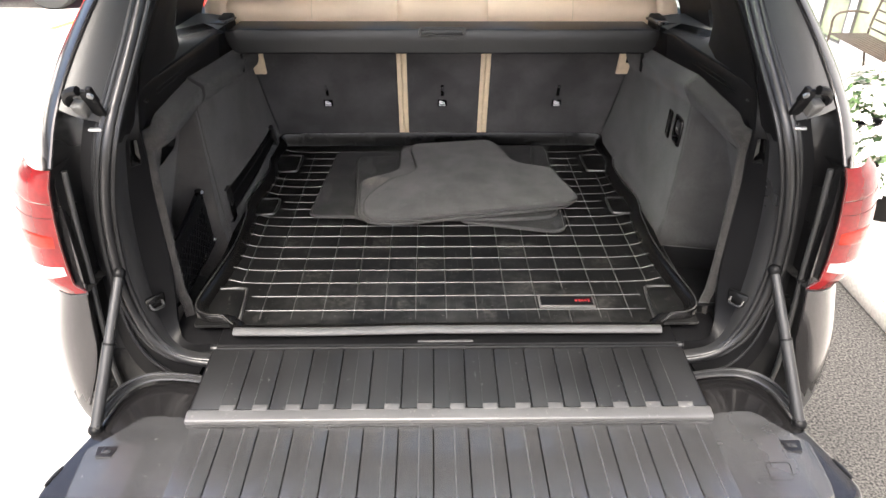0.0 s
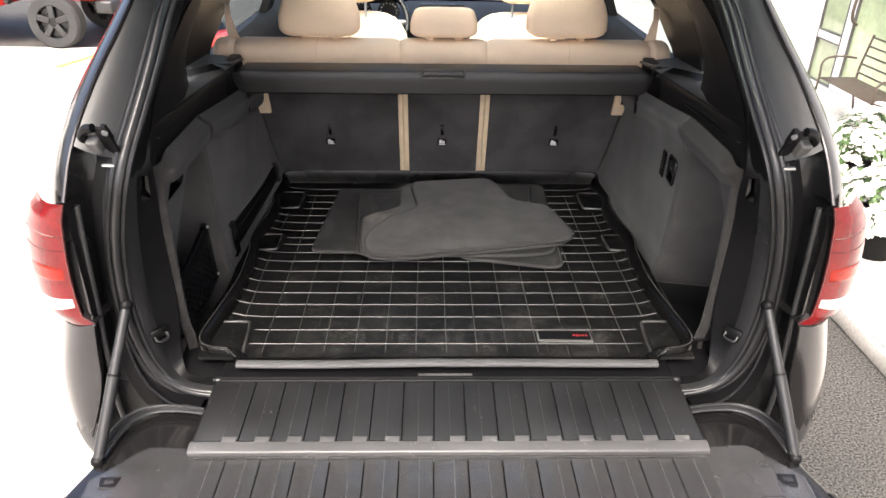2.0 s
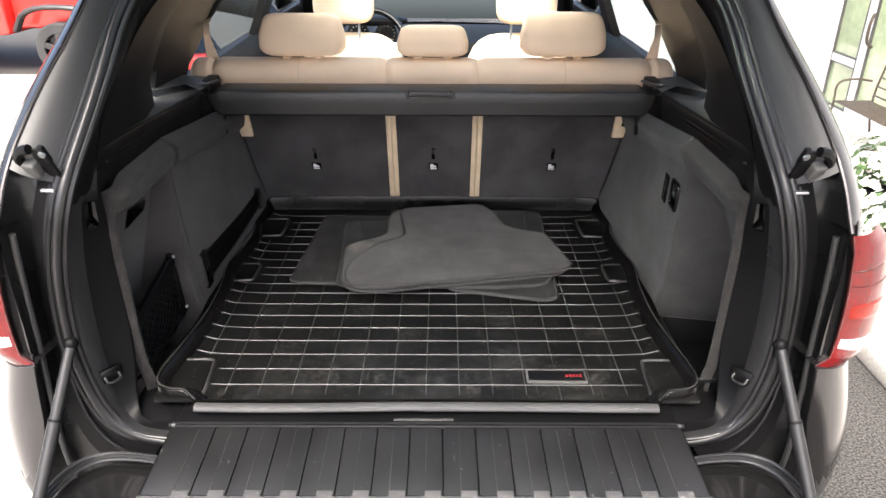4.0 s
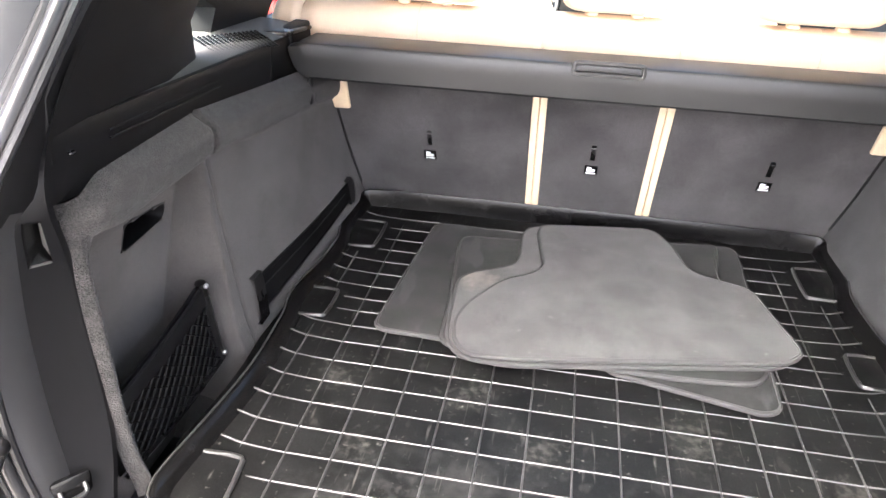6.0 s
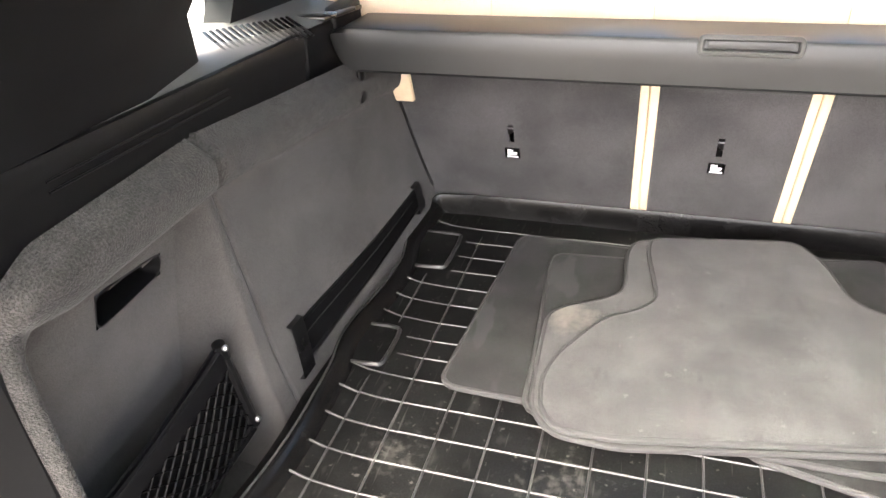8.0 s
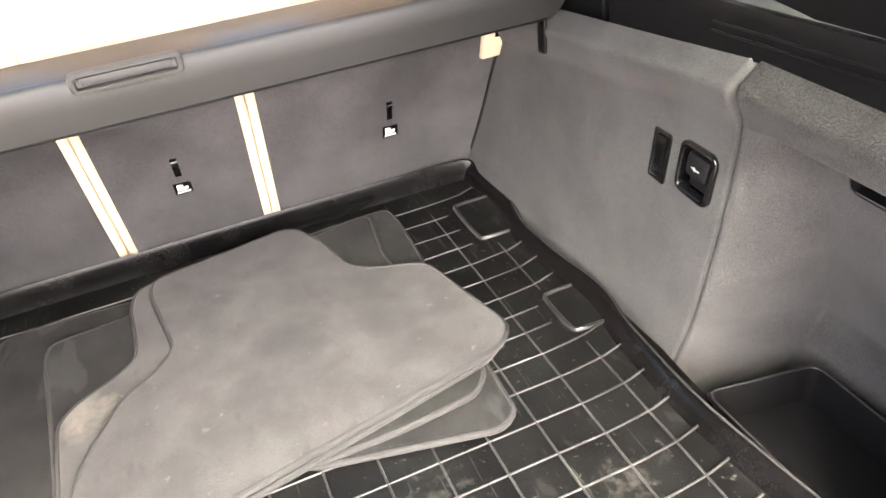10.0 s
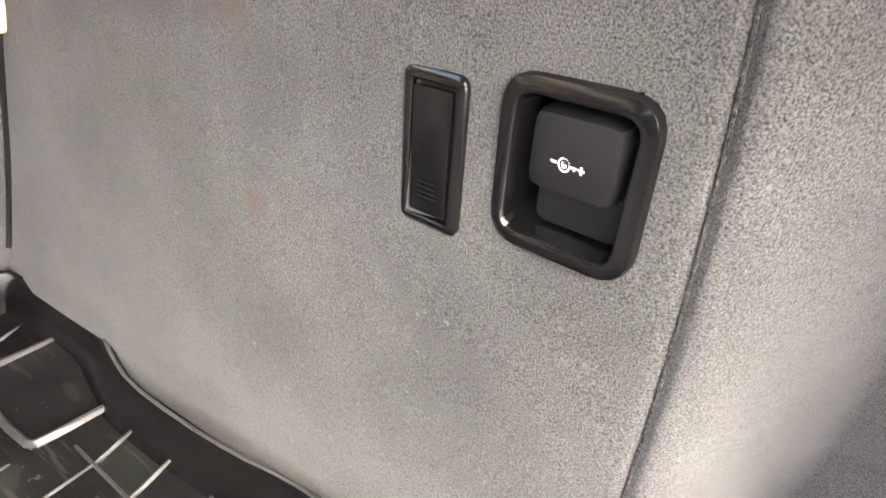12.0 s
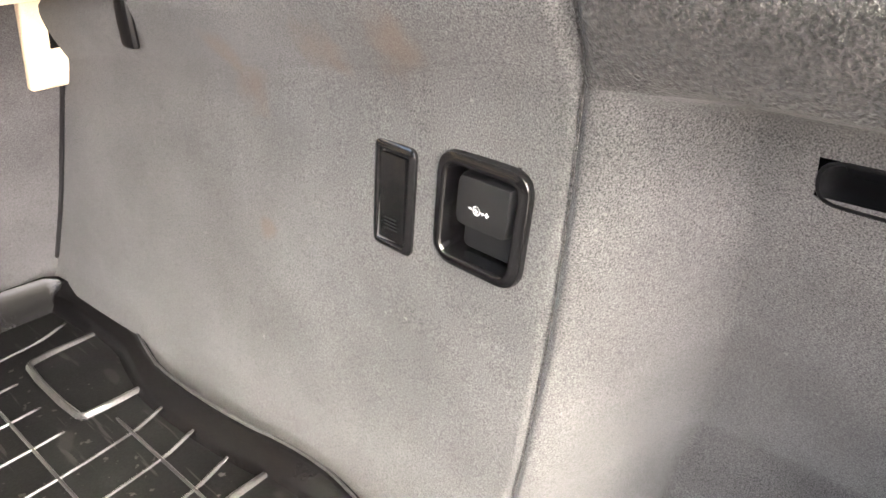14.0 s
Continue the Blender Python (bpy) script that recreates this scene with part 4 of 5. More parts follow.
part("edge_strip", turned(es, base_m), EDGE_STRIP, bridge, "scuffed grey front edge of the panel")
part("hinge", cylinder((-0.572, -0.001, 0.769), (0.572, -0.001, 0.769), 0.0088, 14), STAY, bridge, "satin black hinge bar")
for s in (-1, 1):
    part("hinge_end", cylinder((s * 0.572, -0.001, 0.769), (s * 0.578, -0.001, 0.769), 0.0098, 14), PLASTIC, bridge)

# ---- load space: side linings ----
def crease_y(z, s=-1):
    return 0.455 + (1.22 - z) * 0.17 if s < 0 else 0.4665 + (1.2 - z) * 0.03 + 0.2 * (1.2 - z) ** 2


def roll_low(y):
    """Height of the crease under the padded roll."""
    return 1.222 - 0.14 * max(0.0, y - 0.45) + 0.02 * step((0.2 - y) / 0.1)


def roll_top(y):
    return 1.303 - 0.125 * max(0.0, y - 0.45) - 0.022 * step((0.19 - y) / 0.08)


def wall_x(y, z, s=1):
    fy = min(1.0, max(0.0, (y - 0.45) / 0.75))
    x = 0.664 - 0.046 * fy + 0.050 * fy * min(1.0, max(0.0, (z - 0.83) / 0.30)) - 0.006 * step((0.85 - z) / 0.05)
    lo, hi = roll_low(y), roll_top(y)
    f = (z - lo) / (hi - lo)
    dy, dz, rad = y - 0.128, lo + 0.004 - z, 0.045
    inside = rad - math.hypot(rad - dy, rad - dz) if dy < rad and dz < rad else min(dy, dz)
    into = step(inside / 0.022)
    if s < 0:
        x += (0.034 + 0.30 * min(0.30, max(0.0, 1.19 - z))) * into * step((crease_y(z, s) - 0.012 - 0.07 * max(0.0, 1.2 - z) - y) / 0.045)
    else:
        x += (0.066 + 0.39 * min(0.31, max(0.0, 1.19 - z))) * into * step((crease_y(z, s) - 0.004 - y) / 0.075)
    if f > 0:
        x -= (0.030 if s < 0 else 0.028) * math.sin(min(1.0, f) ** (0.5 if s < 0 else 1.0) * math.pi * 0.62) * step((y - 0.098) / 0.045)
        x += 0.030 * step((f - 0.62) / 0.38)
    # sunk seam between the panels
    x += (0.0035 + 0.007 * step((z - lo) / 0.02)) * math.exp(-((y - crease_y(z, s)) / (0.0038 + 0.003 * step((z - lo) / 0.02))) ** 2)
    # soft dent of the lower front half
    x += 0.004 * math.sin(y * 9.0) * math.sin(z * 12.0) * step((y - 0.55) / 0.1)
    # rear border turns outwards
    x += 0.018 * step((0.124 - y) / 0.016) ** 1.2
    return x


SLOTS = {-1: (0.319, 1.158, [(-0.059, -0.026), (0.059, -0.021), (0.059, 0.009), (-0.059, 0.025)]),
         1: (0.288, 1.168, [(-0.075, -0.016), (0.070, -0.012), (0.070, 0.014), (-0.065, 0.016)])}


def within(y, z, pts):
    """Whether a point lies inside a convex outline that runs counter-clockwise."""
    return all((b[0] - a[0]) * (z - a[1]) - (b[1] - a[1]) * (y - a[0]) > 0 for a, b in zip(pts, pts[1:] + pts[:1]))


def slot_pocket(s):
    """A rounded finger opening with a narrow flange and a dark pocket behind it."""
    yc, zc, pts = SLOTS[s]
    o = rounded(pts, 0.014)
    rows = []
    for grow_out, depth in ((0.0024, -0.0002), (0.0020, -0.0008), (0.0, -0.0009), (-0.002, 0.004), (-0.003, 0.040)):
        rows.append([(s * (wall_x(yc + p[0], zc + p[1], s) + depth), yc + p[0], zc + p[1]) for p in inset(o, -grow_out)])
    bm = loft(rows, closed=True)
    bm.faces.new([bm.verts.new(p) for p in rows[-1]])
    return bm


def lining(s):
    nz = 80
    ys = [0.108 + 0.003 * k for k in range(30)] + [0.198 + 0.006 * k for k in range(31)] + [0.384 + 0.0022 * k for k in range(98)] + [0.60 + 0.0127 * k for k in range(51)]
    rings = []
    for j in range(nz + 1):
        v = j / nz
        row = []
        for y in ys:
            lo_z = 0.625
            z = lo_z + (roll_top(y) - lo_z) * v
            bend = 0.004 * step((z - 1.18) / 0.1) + 0.018 * step((0.98 - z) / 0.25)
            row.append((s * wall_x(y, z, s), y + bend * step((0.20 - y) / 0.08), z))
        rings.append(row)
    bm = loft(rings)
    yc, zc, pts = SLOTS[s]
    mids = [(f, f.calc_center_median()) for f in bm.faces]
    bmesh.ops.delete(bm, geom=[f for f, c in mids if within(c.y - yc, c.z - zc, pts)], context="FACES")
    if s > 0:
        # opening for the power socket
        hole = [f for f, c in [(f, f.calc_center_median()) for f in bm.faces] if (abs(c.y - SOCKET[0] + 0.10 * (c.z - SOCKET[1])) / 0.0355) ** 5 + (abs(c.z - SOCKET[1]) / 0.0400) ** 5 < 1.0]
        bmesh.ops.delete(bm, geom=hole, context="FACES")
    return bm


SOCKET = (0.530, 1.1200)
walls = {}


def band_top(y):
    return 1.376 - 0.058 * (y - 0.12)


for s, nm in ((-1, "wall_left"), (1, "wall_right")):
    w = thing(nm, "charcoal carpeted side lining of the load space", "side lining", kind="structure")
    walls[s] = w
    cp = part("carpet", lining(s), CARPET if s < 0 else CARPET_RIGHT, w, sharp=60)
    cp.data.materials.append(CARPET_ROLL)
    for p in cp.data.polygons:
        c = p.center
        if c.y < 0.136 or (s < 0 or c.y < crease_y(c.z, s)) and c.z > roll_low(c.y) - 0.002:
            p.material_index = 1
    # fold between front and rear panels, its shade drawn as a thin dark tube
    line = [(s * (wall_x(crease_y(z, s), z, s) - 0.0004), crease_y(z, s), z) for z in [0.79 + 0.01 * k for k in range(51)]]
    part("seam", tube(line, 0.0010, 6), CARPET_ROLL, w, "dark line for the shade in the panel fold")
    # upper plastic band, slot and ledge
    ys = [0.086 + 0.0307 * k for k in range(23)]
    band = loft([[(s * x, max(y, 0.081 + 0.44 * (z - 1.31)), z) for x, z in ((wall_x(y, roll_top(y)) + 0.002, roll_top(y) - 0.004), (0.672, roll_top(y) + 0.010), (0.668, band_top(y) - 0.030), (0.665, band_top(y) - 0.008), (0.668, band_top(y)), (0.676, band_top(y) + 0.001))]
                 for y in ys])
    part("upper_band", band, PLASTIC, w, "black plastic band above the carpet")
    for dz in (0.0, 0.011):
        part("band_slot", tube([(s * 0.6672, y, band_top(y) - 0.036 + dz) for y in [0.225 + 0.035 * k for k in range(10)]], 0.0016, 6), PLASTIC, w)
    ledge = loft([[(s * x, y, band_top(y) - d) for x, d in ((0.674, -0.0005), (0.70, -0.005), (0.75, -0.012), (0.80, -0.016), (0.84, -0.014))] for y in [0.13 + 0.0435 * k for k in range(21)]])
    part("ledge", ledge, LEDGE, w, "dusty grey plastic ledge, paled for the light of the side window")
    sl = None
    for i in range(15):
        f = i / 14
        m = Matrix.Translation((s * (0.741 - 0.050 * f), 0.640 + 0.160 * f, band_top(0.640 + 0.160 * f) + 0.0105 - 0.0072 * f))
        if sl is None:
            sl = part("vent_slat", turned(box(-0.046, 0.046, -0.0028, 0.0028, -0.001, 0.0025, 0.001, 1), pose(0, 0, 0, 0, -8 * s, 37 * s)), GLOSS_BLACK, w, "black vent slot")
            sl.matrix_basis = m
        else:
            like(sl, "vent_slat", w, m)
    # pillar cover between the opening and the quarter window
    cov = [(1.340, ((0.668, 0.112), (0.674, 0.25), (0.678, 0.40), (0.708, 0.540), (0.713, 0.555), (0.74, 0.562))),
           (1.417, ((0.662, 0.120), (0.668, 0.28), (0.682, 0.42), (0.712, 0.545), (0.715, 0.556), (0.74, 0.562))),
           (1.456, ((0.652, 0.150), (0.664, 0.33), (0.686, 0.48), (0.716, 0.605), (0.720, 0.617), (0.74, 0.625))),
           (1.530, ((0.632, 0.215), (0.646, 0.42), (0.680, 0.56), (0.703, 0.68), (0.707, 0.695), (0.73, 0.705))),
           (1.630, ((0.606, 0.305), (0.616, 0.52), (0.640, 0.68), (0.658, 0.80), (0.662, 0.81), (0.68, 0.82))),
           (1.715, ((0.57, 0.38), (0.58, 0.60), (0.60, 0.80), (0.61, 0.98), (0.615, 1.00), (0.62, 1.01)))]
    part("pillar_cover", loft([[(s * x, y, z) for x, y in ((r[0][0] + 0.010, r[0][1] - 0.014), *r)] for z, r in cov]), PLASTIC, w, "black grained pillar cover")
    # rear plastic trim beside the opening
    # a rounded grey lip next to the seal, then a sunk black panel with the release recess
    ri, rs = ring(INNER, s, 0, None, 150), ring(SEAL, s, 0, None, 150)

    def across(i, f, out):
        """A point between seal (0) and lining (1), moved out of the car."""
        return rs[i].lerp(ri[i], f) + Vector((0, -out, out * 0.3))
    grow = [1 + 0.85 * step((q.z - 1.27) / 0.05) for q in ri]
    lip = loft([[across(i, f * grow[i], out) for i in range(150)] for f, out in ((0.06, -0.012), (0.08, 0.003), (0.12, 0.011), (0.17, 0.0165), (0.23, 0.019), (0.29, 0.0175), (0.34, 0.013), (0.38, 0.006), (0.405, -0.003), (0.41, -0.020))])
    lp = part("trim_lip", lip, LIP, w, "smooth grey rounded trim edge", sharp=80)
    lp.data.materials.append(PLASTIC)
    for p in lp.data.polygons:
        if p.center.z > 1.296:
            p.material_index = 1
    fs = [0.41 + 0.59 * k / 14 for k in range(15)]
    grid = [[across(i, f * grow[i] if f < 0.42 else f + (0.41 * grow[i] - 0.41) * (1 - f) / 0.59, -0.018 + 0.020 * f) for i in range(150)] for f in fs]
    tuck = [p + Vector((0, 0.010 if p.z > 0.80 else 0.0, 0)) for p in grid[-1]]
    inner_i = [i for i in range(150) if 1.212 < ri[i].z < 1.282]
    i0, i1, k0, k1 = inner_i[0], inner_i[-1], 3, 10
    bm = bmesh.new()
    vs = [[bm.verts.new(p) for p in r] for r in grid]
    for k in range(14):
        for i in range(149):
            if not (k0 <= k < k1 and i0 <= i < i1):
                bm.faces.new((vs[k][i], vs[k][i + 1], vs[k + 1][i + 1], vs[k + 1][i]))
    loft([grid[-1], tuck], bm=bm)
    part("opening_trim", bm, PLASTIC, w, "satin black trim beside the hatch opening")
    mouth = [grid[k0][i] for i in range(i0, i1 + 1)] + [grid[k][i1] for k in range(k0 + 1, k1 + 1)] + [grid[k1][i] for i in range(i1 - 1, i0 - 1, -1)] + [grid[k][i0] for k in range(k1 - 1, k0, -1)]
    mid = sum(mouth, Vector()) / len(mouth)
    deep = Vector((s * 0.006, 0.030, 0.004))
    rows = [[mid + (p - mid) * k + deep * d for p in mouth] for k, d in ((1.06, -0.06), (0.97, 0.0), (0.86, 0.5), (0.74, 0.9), (0.3, 1.0))]
    pull = part("release_recess", loft(rows, closed=True), GLOSS_BLACK, w, "dark release recess")
    fq = [grid[k1][i0].lerp(grid[k1][i1], 0.15), grid[k1][i0].lerp(grid[k1][i1], 0.95), grid[k1 - 4][i0].lerp(grid[k1 - 4][i1], 0.85) + deep * 0.55, grid[k1 - 4][i0].lerp(grid[k1 - 4][i1], 0.30) + deep * 0.55]
    bm = bmesh.new()
    bm.faces.new([bm.verts.new(p + Vector((0, -0.001, 0))) for p in fq])
    ex = bmesh.ops.extrude_face_region(bm, geom=list(bm.faces))
    bmesh.ops.translate(bm, vec=deep * 0.08, verts=[g for g in ex["geom"] if isinstance(g, bmesh.types.BMVert)])
    part("finger_plate", bm, GREY_FRAME, pull, "paler slanted inner face")
    top_i = min(range(150), key=lambda i: abs(ri[i].z - 1.300) + (0 if i > 40 else 1))
    jt = [across(top_i, f, out) for f, out in ((0.05, 0.006), (0.14, 0.0125), (0.24, 0.0150), (0.33, 0.0135), (0.40, 0.006))]
    part("trim_joint", tube(jt, 0.0016, 6), GLOSS_BLACK, w)
    lt = part("lashing_plate", turned(box(-0.028, 0.028, -0.0045, 0.004, -0.020, 0.020, 0.007), pose(s * 0.706, 0.038, 0.878, 0, -6 * s, -s * 58)), GLOSS_BLACK, w, "black lashing eye plate")
    part("lashing_eye", turned(tube(smooth_line([(-0.017, -0.003, 0.002), (-0.017, -0.015, -0.010), (0.017, -0.015, -0.010), (0.017, -0.003, 0.002)], 2), 0.0035), pose(s * 0.706, 0.038, 0.878, 0, -6 * s, -s * 58)), STAY, lt)
    part("screw", turned(cushion(0.008, 0.012, 0.006, 3, 2.2), Matrix.Translation((s * 0.6655, 0.145, 1.343))), GLOSS_BLACK, w, "small black coat hook stud")
    # slot near the seat back, cover mount
    part("guide_slot", turned(box(-0.004, 0.004, -0.012, 0.012, -0.031, 0.031, 0.004), pose(s * (wall_x(0.915, 1.20) - 0.002), 0.915, 1.205)), PLASTIC, w, "black guide slot")
    part("cover_mount", turned(box(-0.028, 0.030, -0.085, 0.12, -0.060, 0.032, 0.006, 3), pose(s * 0.716, 0.890, 1.292, -6, 0, 0)), PLASTIC, w, "black mount of the roller cover")
    part("mount_cap", turned(box(-0.050, 0.046, -0.075, 0.085, -0.004, 0.004, 0.003, 3), pose(s * 0.718, 0.930, 1.330, -6, 0, 0)), GLOSS_BLACK, w)

# left: handle slot, net pocket and plastic rail
w = walls[-1]
part("handle_slot", slot_pocket(-1), PLASTIC, w, "dark finger opening")
post = part("net_post", tube(smooth_line([(-0.690, 0.418, 0.99), (-0.690, 0.440, 0.86), (-0.690, 0.452, 0.80)], 2), 0.010, 10), GLOSS_BLACK, w, "black post of the net pocket")
for y, z in ((0.418, 0.985), (0.448, 0.815)):
    part("rivet", turned(cushion(0.010, 0.010, 0.010, 3, 2.0), Matrix.Translation((-0.679, y, z))), STEEL, post)
net = thing("cargo_net", "black diamond mesh net across the side pocket", "net")


def net_point(u, v):
    y = 0.135 + (0.415 - 0.135) * u + 0.03 * (1 - v) * u
    top = 0.935 + 0.045 * u
    z = 0.795 + (top - 0.795) * v
    return Vector((-0.6865 + 0.006 * math.sin(u * math.pi) - 0.012 * (1 - u), y, z))


bm = bmesh.new()
M = 11
for i in range(-M, M + 1):
    for sgn in (1, -1):
        pts = []
        for k in range(17):
            v = k / 16 * 0.84
            u = (i + 0.5) / M * 1.0 + sgn * v * 0.62 + (0.0 if sgn > 0 else 0.62)
            if 0 <= u <= 1:
                pts.append(net_point(u, v))
        if len(pts) > 1:
            tube(pts, 0.0018, 5, caps=False, bm=bm)
part("mesh", bm, PLASTIC, net, "knotted black elastic mesh")
sheet = [[net_point(i / 14, j / 8) + Vector((-0.010, 0, 0)) for i in range(15)] for j in range(9)]
rear_sheet = [[p + Vector((-0.004, 0, 0)) for p in r] for r in reversed(sheet)]
part("backing", loft(sheet + rear_sheet), PLASTIC, net, "black pocket cloth behind the net")
part("hem", loft([[net_point(k / 12, v) + Vector((d, 0, 0)) for k in range(13)] for v, d in ((0.80, 0.0), (0.81, 0.003), (0.98, 0.003), (1.0, 0.0015), (1.01, -0.004))]), PLASTIC, net, "plain black cloth hem")
part("hem", tube([net_point(k / 12, 0.0) for k in range(13)], 0.0045, 6), GLOSS_BLACK, net)


def rail_point(u, v, out):
    """A point of the strip along the left lining: u to the front, v up."""
    y = 0.566 + 0.545 * u
    low, high = 0.826 + 0.022 * u, 0.908 - 0.012 * u
    z = low + (high - low) * v
    return Vector((-(wall_x(y, z, -1) - out), y, z))


rail = part("plastic_rail", loft([[rail_point(k / 40, v, out) for k in range(41)] for v, out in ((-0.02, -0.004), (0.0, 0.003), (0.06, 0.004), (0.10, 0.0015), (0.90, 0.0015), (0.94, 0.004), (1.0, 0.003), (1.02, -0.004))]), PLASTIC, w, "black plastic strip along the lower lining")
for u0, u1, up in ((-0.035, 0.035, 0.20), (0.965, 1.03, 0.25)):
    part("hook", loft([[rail_point(u, v, out) for v, out in ((-0.10, -0.004), (-0.08, 0.011), (1.0, 0.012), (1.0 + up, 0.009), (1.02 + up, -0.004))] for u in (u0, u0 + 0.006, (u0 + u1) / 2, u1 - 0.006, u1)]), GLOSS_BLACK, rail, "black end hook of the strip")
part("groove", tube([rail_point(0.05 + 0.9 * k / 30, 0.62, 0.0015) for k in range(31)], 0.0012, 6), TRIM, rail)

# right: flip cover, power socket, finger slot, side bin
w = walls[1]
TURN_W = -3.8


def on_wall(y, z, out=0.0):
    """A frame of axes on the right lining: x to the rear, y up, z out of the wall."""
    x = wall_x(y, z) - out
    return Matrix.Translation((x, y, z)) @ Matrix(((0, 0, -1, 0), (-1, 0, 0, 0), (0, 1, 0, 0), (0, 0, 0, 1))) @ Matrix.Rotation(radians(TURN_W), 4, "Y")


def rr(w0, h0, r, skew=0.0):
    return rounded([(-w0 / 2 + skew, -h0 / 2), (w0 / 2 + skew, -h0 / 2), (w0 / 2 - skew, h0 / 2), (-w0 / 2 - skew, h0 / 2)], r)


def collar(w0, h0, r, rim, depth, height, m, skew=0.0):
    prof = ((0.0, -0.001), (0.0, height * 0.45), (-0.0008, height * 0.70), (-rim * 0.45, height * 0.92), (-rim * 0.72, height), (-rim * 0.86, height * 0.93), (-rim * 0.96, height * 0.70), (-rim, height * 0.35), (-rim - 0.0012, -depth))
    rows = []
    for d, z in prof:
        rows.append([(x, y, z) for x, y in rr(w0 + 2 * d, h0 + 2 * d, max(0.002, r + d), skew)])
    return turned(loft(rows, closed=True), m)


m0 = on_wall(0.6065, 1.1120, 0.0)
fc = part("flip_cover", collar(0.041, 0.085, 0.007, 0.0062, 0.0, 0.0032, m0, -0.0048), SOCKET_BLACK, w, "black hinged cover in a raised surround")
part("lid", turned(slab(rr(0.0254, 0.068, 0.0015, -0.004), -0.001, 0.0028, 0.0005), m0), GLOSS_BLACK, fc)
part("backing", turned(slab(rr(0.034, 0.076, 0.002, -0.0044), -0.0006, 0.0003, 0), m0), PLASTIC, fc)
for k in range(4):
    part("grip_line", turned(box(-0.009, 0.004, -0.025 + k * 0.0028, -0.0242 + k * 0.0028, 0.0026, 0.0032), m0), PLASTIC, fc)
m1 = on_wall(*SOCKET, 0.0)
LEAN = Matrix(((1, 0.108, 0, 0), (0, 1, 0, 0), (0, 0, 1, 0), (0, 0, 0, 1)))
ps = part("power_socket", collar(0.0765, 0.085, 0.018, 0.0092, 0.033, 0.0060, m1, -0.0045), SOCKET_BLACK, w, "black surround of a covered power socket")
part("well", turned(slab(rr(0.076, 0.084, 0.010, -0.004), -0.036, -0.032, 0.001), m1), GLOSS_BLACK, ps)
cap = turned(cushion(0.0465, 0.0385, 0.030, 6, 7.0), m1 @ Matrix.Translation((0.0025, 0.0095, -0.011)) @ LEAN)
part("cap", cap, SOCKET_CAP, ps, "dark grey socket cap")
part("cap_tongue", turned(slab(rr(0.0445, 0.030, 0.006), -0.020, -0.0085, 0.0012, 3), m1 @ Matrix.Translation((0.000, -0.016, 0.0)) @ LEAN), SOCKET_CAP, ps)
icon = bmesh.new()
Z0, Z1 = 0.0034, 0.0040
rg = [[(q * math.cos(t), q * math.sin(t), z) for t in [2 * math.pi * k / 24 for k in range(24)]] for q, z in ((0.0026, Z1), (0.0034, Z1), (0.0034, Z0))]
loft(rg, closed=True, bm=icon)
slab([(0.0016 * math.cos(t), 0.0016 * math.sin(t)) for t in [2 * math.pi * k / 12 for k in range(12)]], Z0, Z1, 0, bm=icon)
box(-0.0075, -0.0042, -0.0006, 0.0006, Z0, Z1, bm=icon)
box(0.0034, 0.0062, -0.0006, 0.0006, Z0, Z1, bm=icon)
slab([(0.0052, -0.0017), (0.0072, 0.0), (0.0052, 0.0017)], Z0, Z1, 0, bm=icon)
box(0.0076, 0.0112, -0.0006, 0.0006, Z0, Z1, bm=icon)
box(0.0088, 0.0100, -0.0018, 0.0018, Z0, Z1, bm=icon)
part("symbol", turned(icon, m1 @ Matrix.Translation((-0.0005, 0.0065, 0.0)) @ pose(0, 0, 0, 0, 0, -3) @ Matrix.Scale(0.92, 4, (1, 0, 0))), WHITE, ps, "white plug polarity symbol")
part("handle_slot", slot_pocket(1), PLASTIC, w, "dark finger opening")
bin_plan = [Vector((x, y, 0)) for x, y in rounded([(0.640, 0.126), (0.815, 0.126), (0.815, 0.385), (0.636, 0.418)], 0.02)]
centre = Vector((0.725, 0.285, 0))
part("bin_rim", tube([(p.x, p.y, 0.8065) for p in bin_plan], 0.0016, 6, closed=True), LIP, w, "thin pale rim of the side bin")
part("side_bin", loft([[centre + (p - centre) * k + Vector((0, 0, z)) for p in bin_plan] for k, z in ((1.04, 0.800), (1.03, 0.806), (0.99, 0.806), (0.97, 0.795), (0.95, 0.737), (0.5, 0.735), (0.02, 0.735))], closed=True), PLASTIC, w, "deep black side bin")

# ---- rear seat bench ----
seat = thing("rear_seat", "rear seat bench, beige leather with charcoal carpeted back", "seat")
SLOPE = 0.34


def back_y(z):
    return 1.212 - SLOPE * (z - 0.862)


def back_panel(x0, x1, z0, z1, out=0.0, thick=0.03, bevel=0.010):
    bm = box(x0, x1, -out, thick, z0, z1, bevel, 3)
    for v in bm.verts:
        v.co.y += back_y(v.co.z)
    return bm


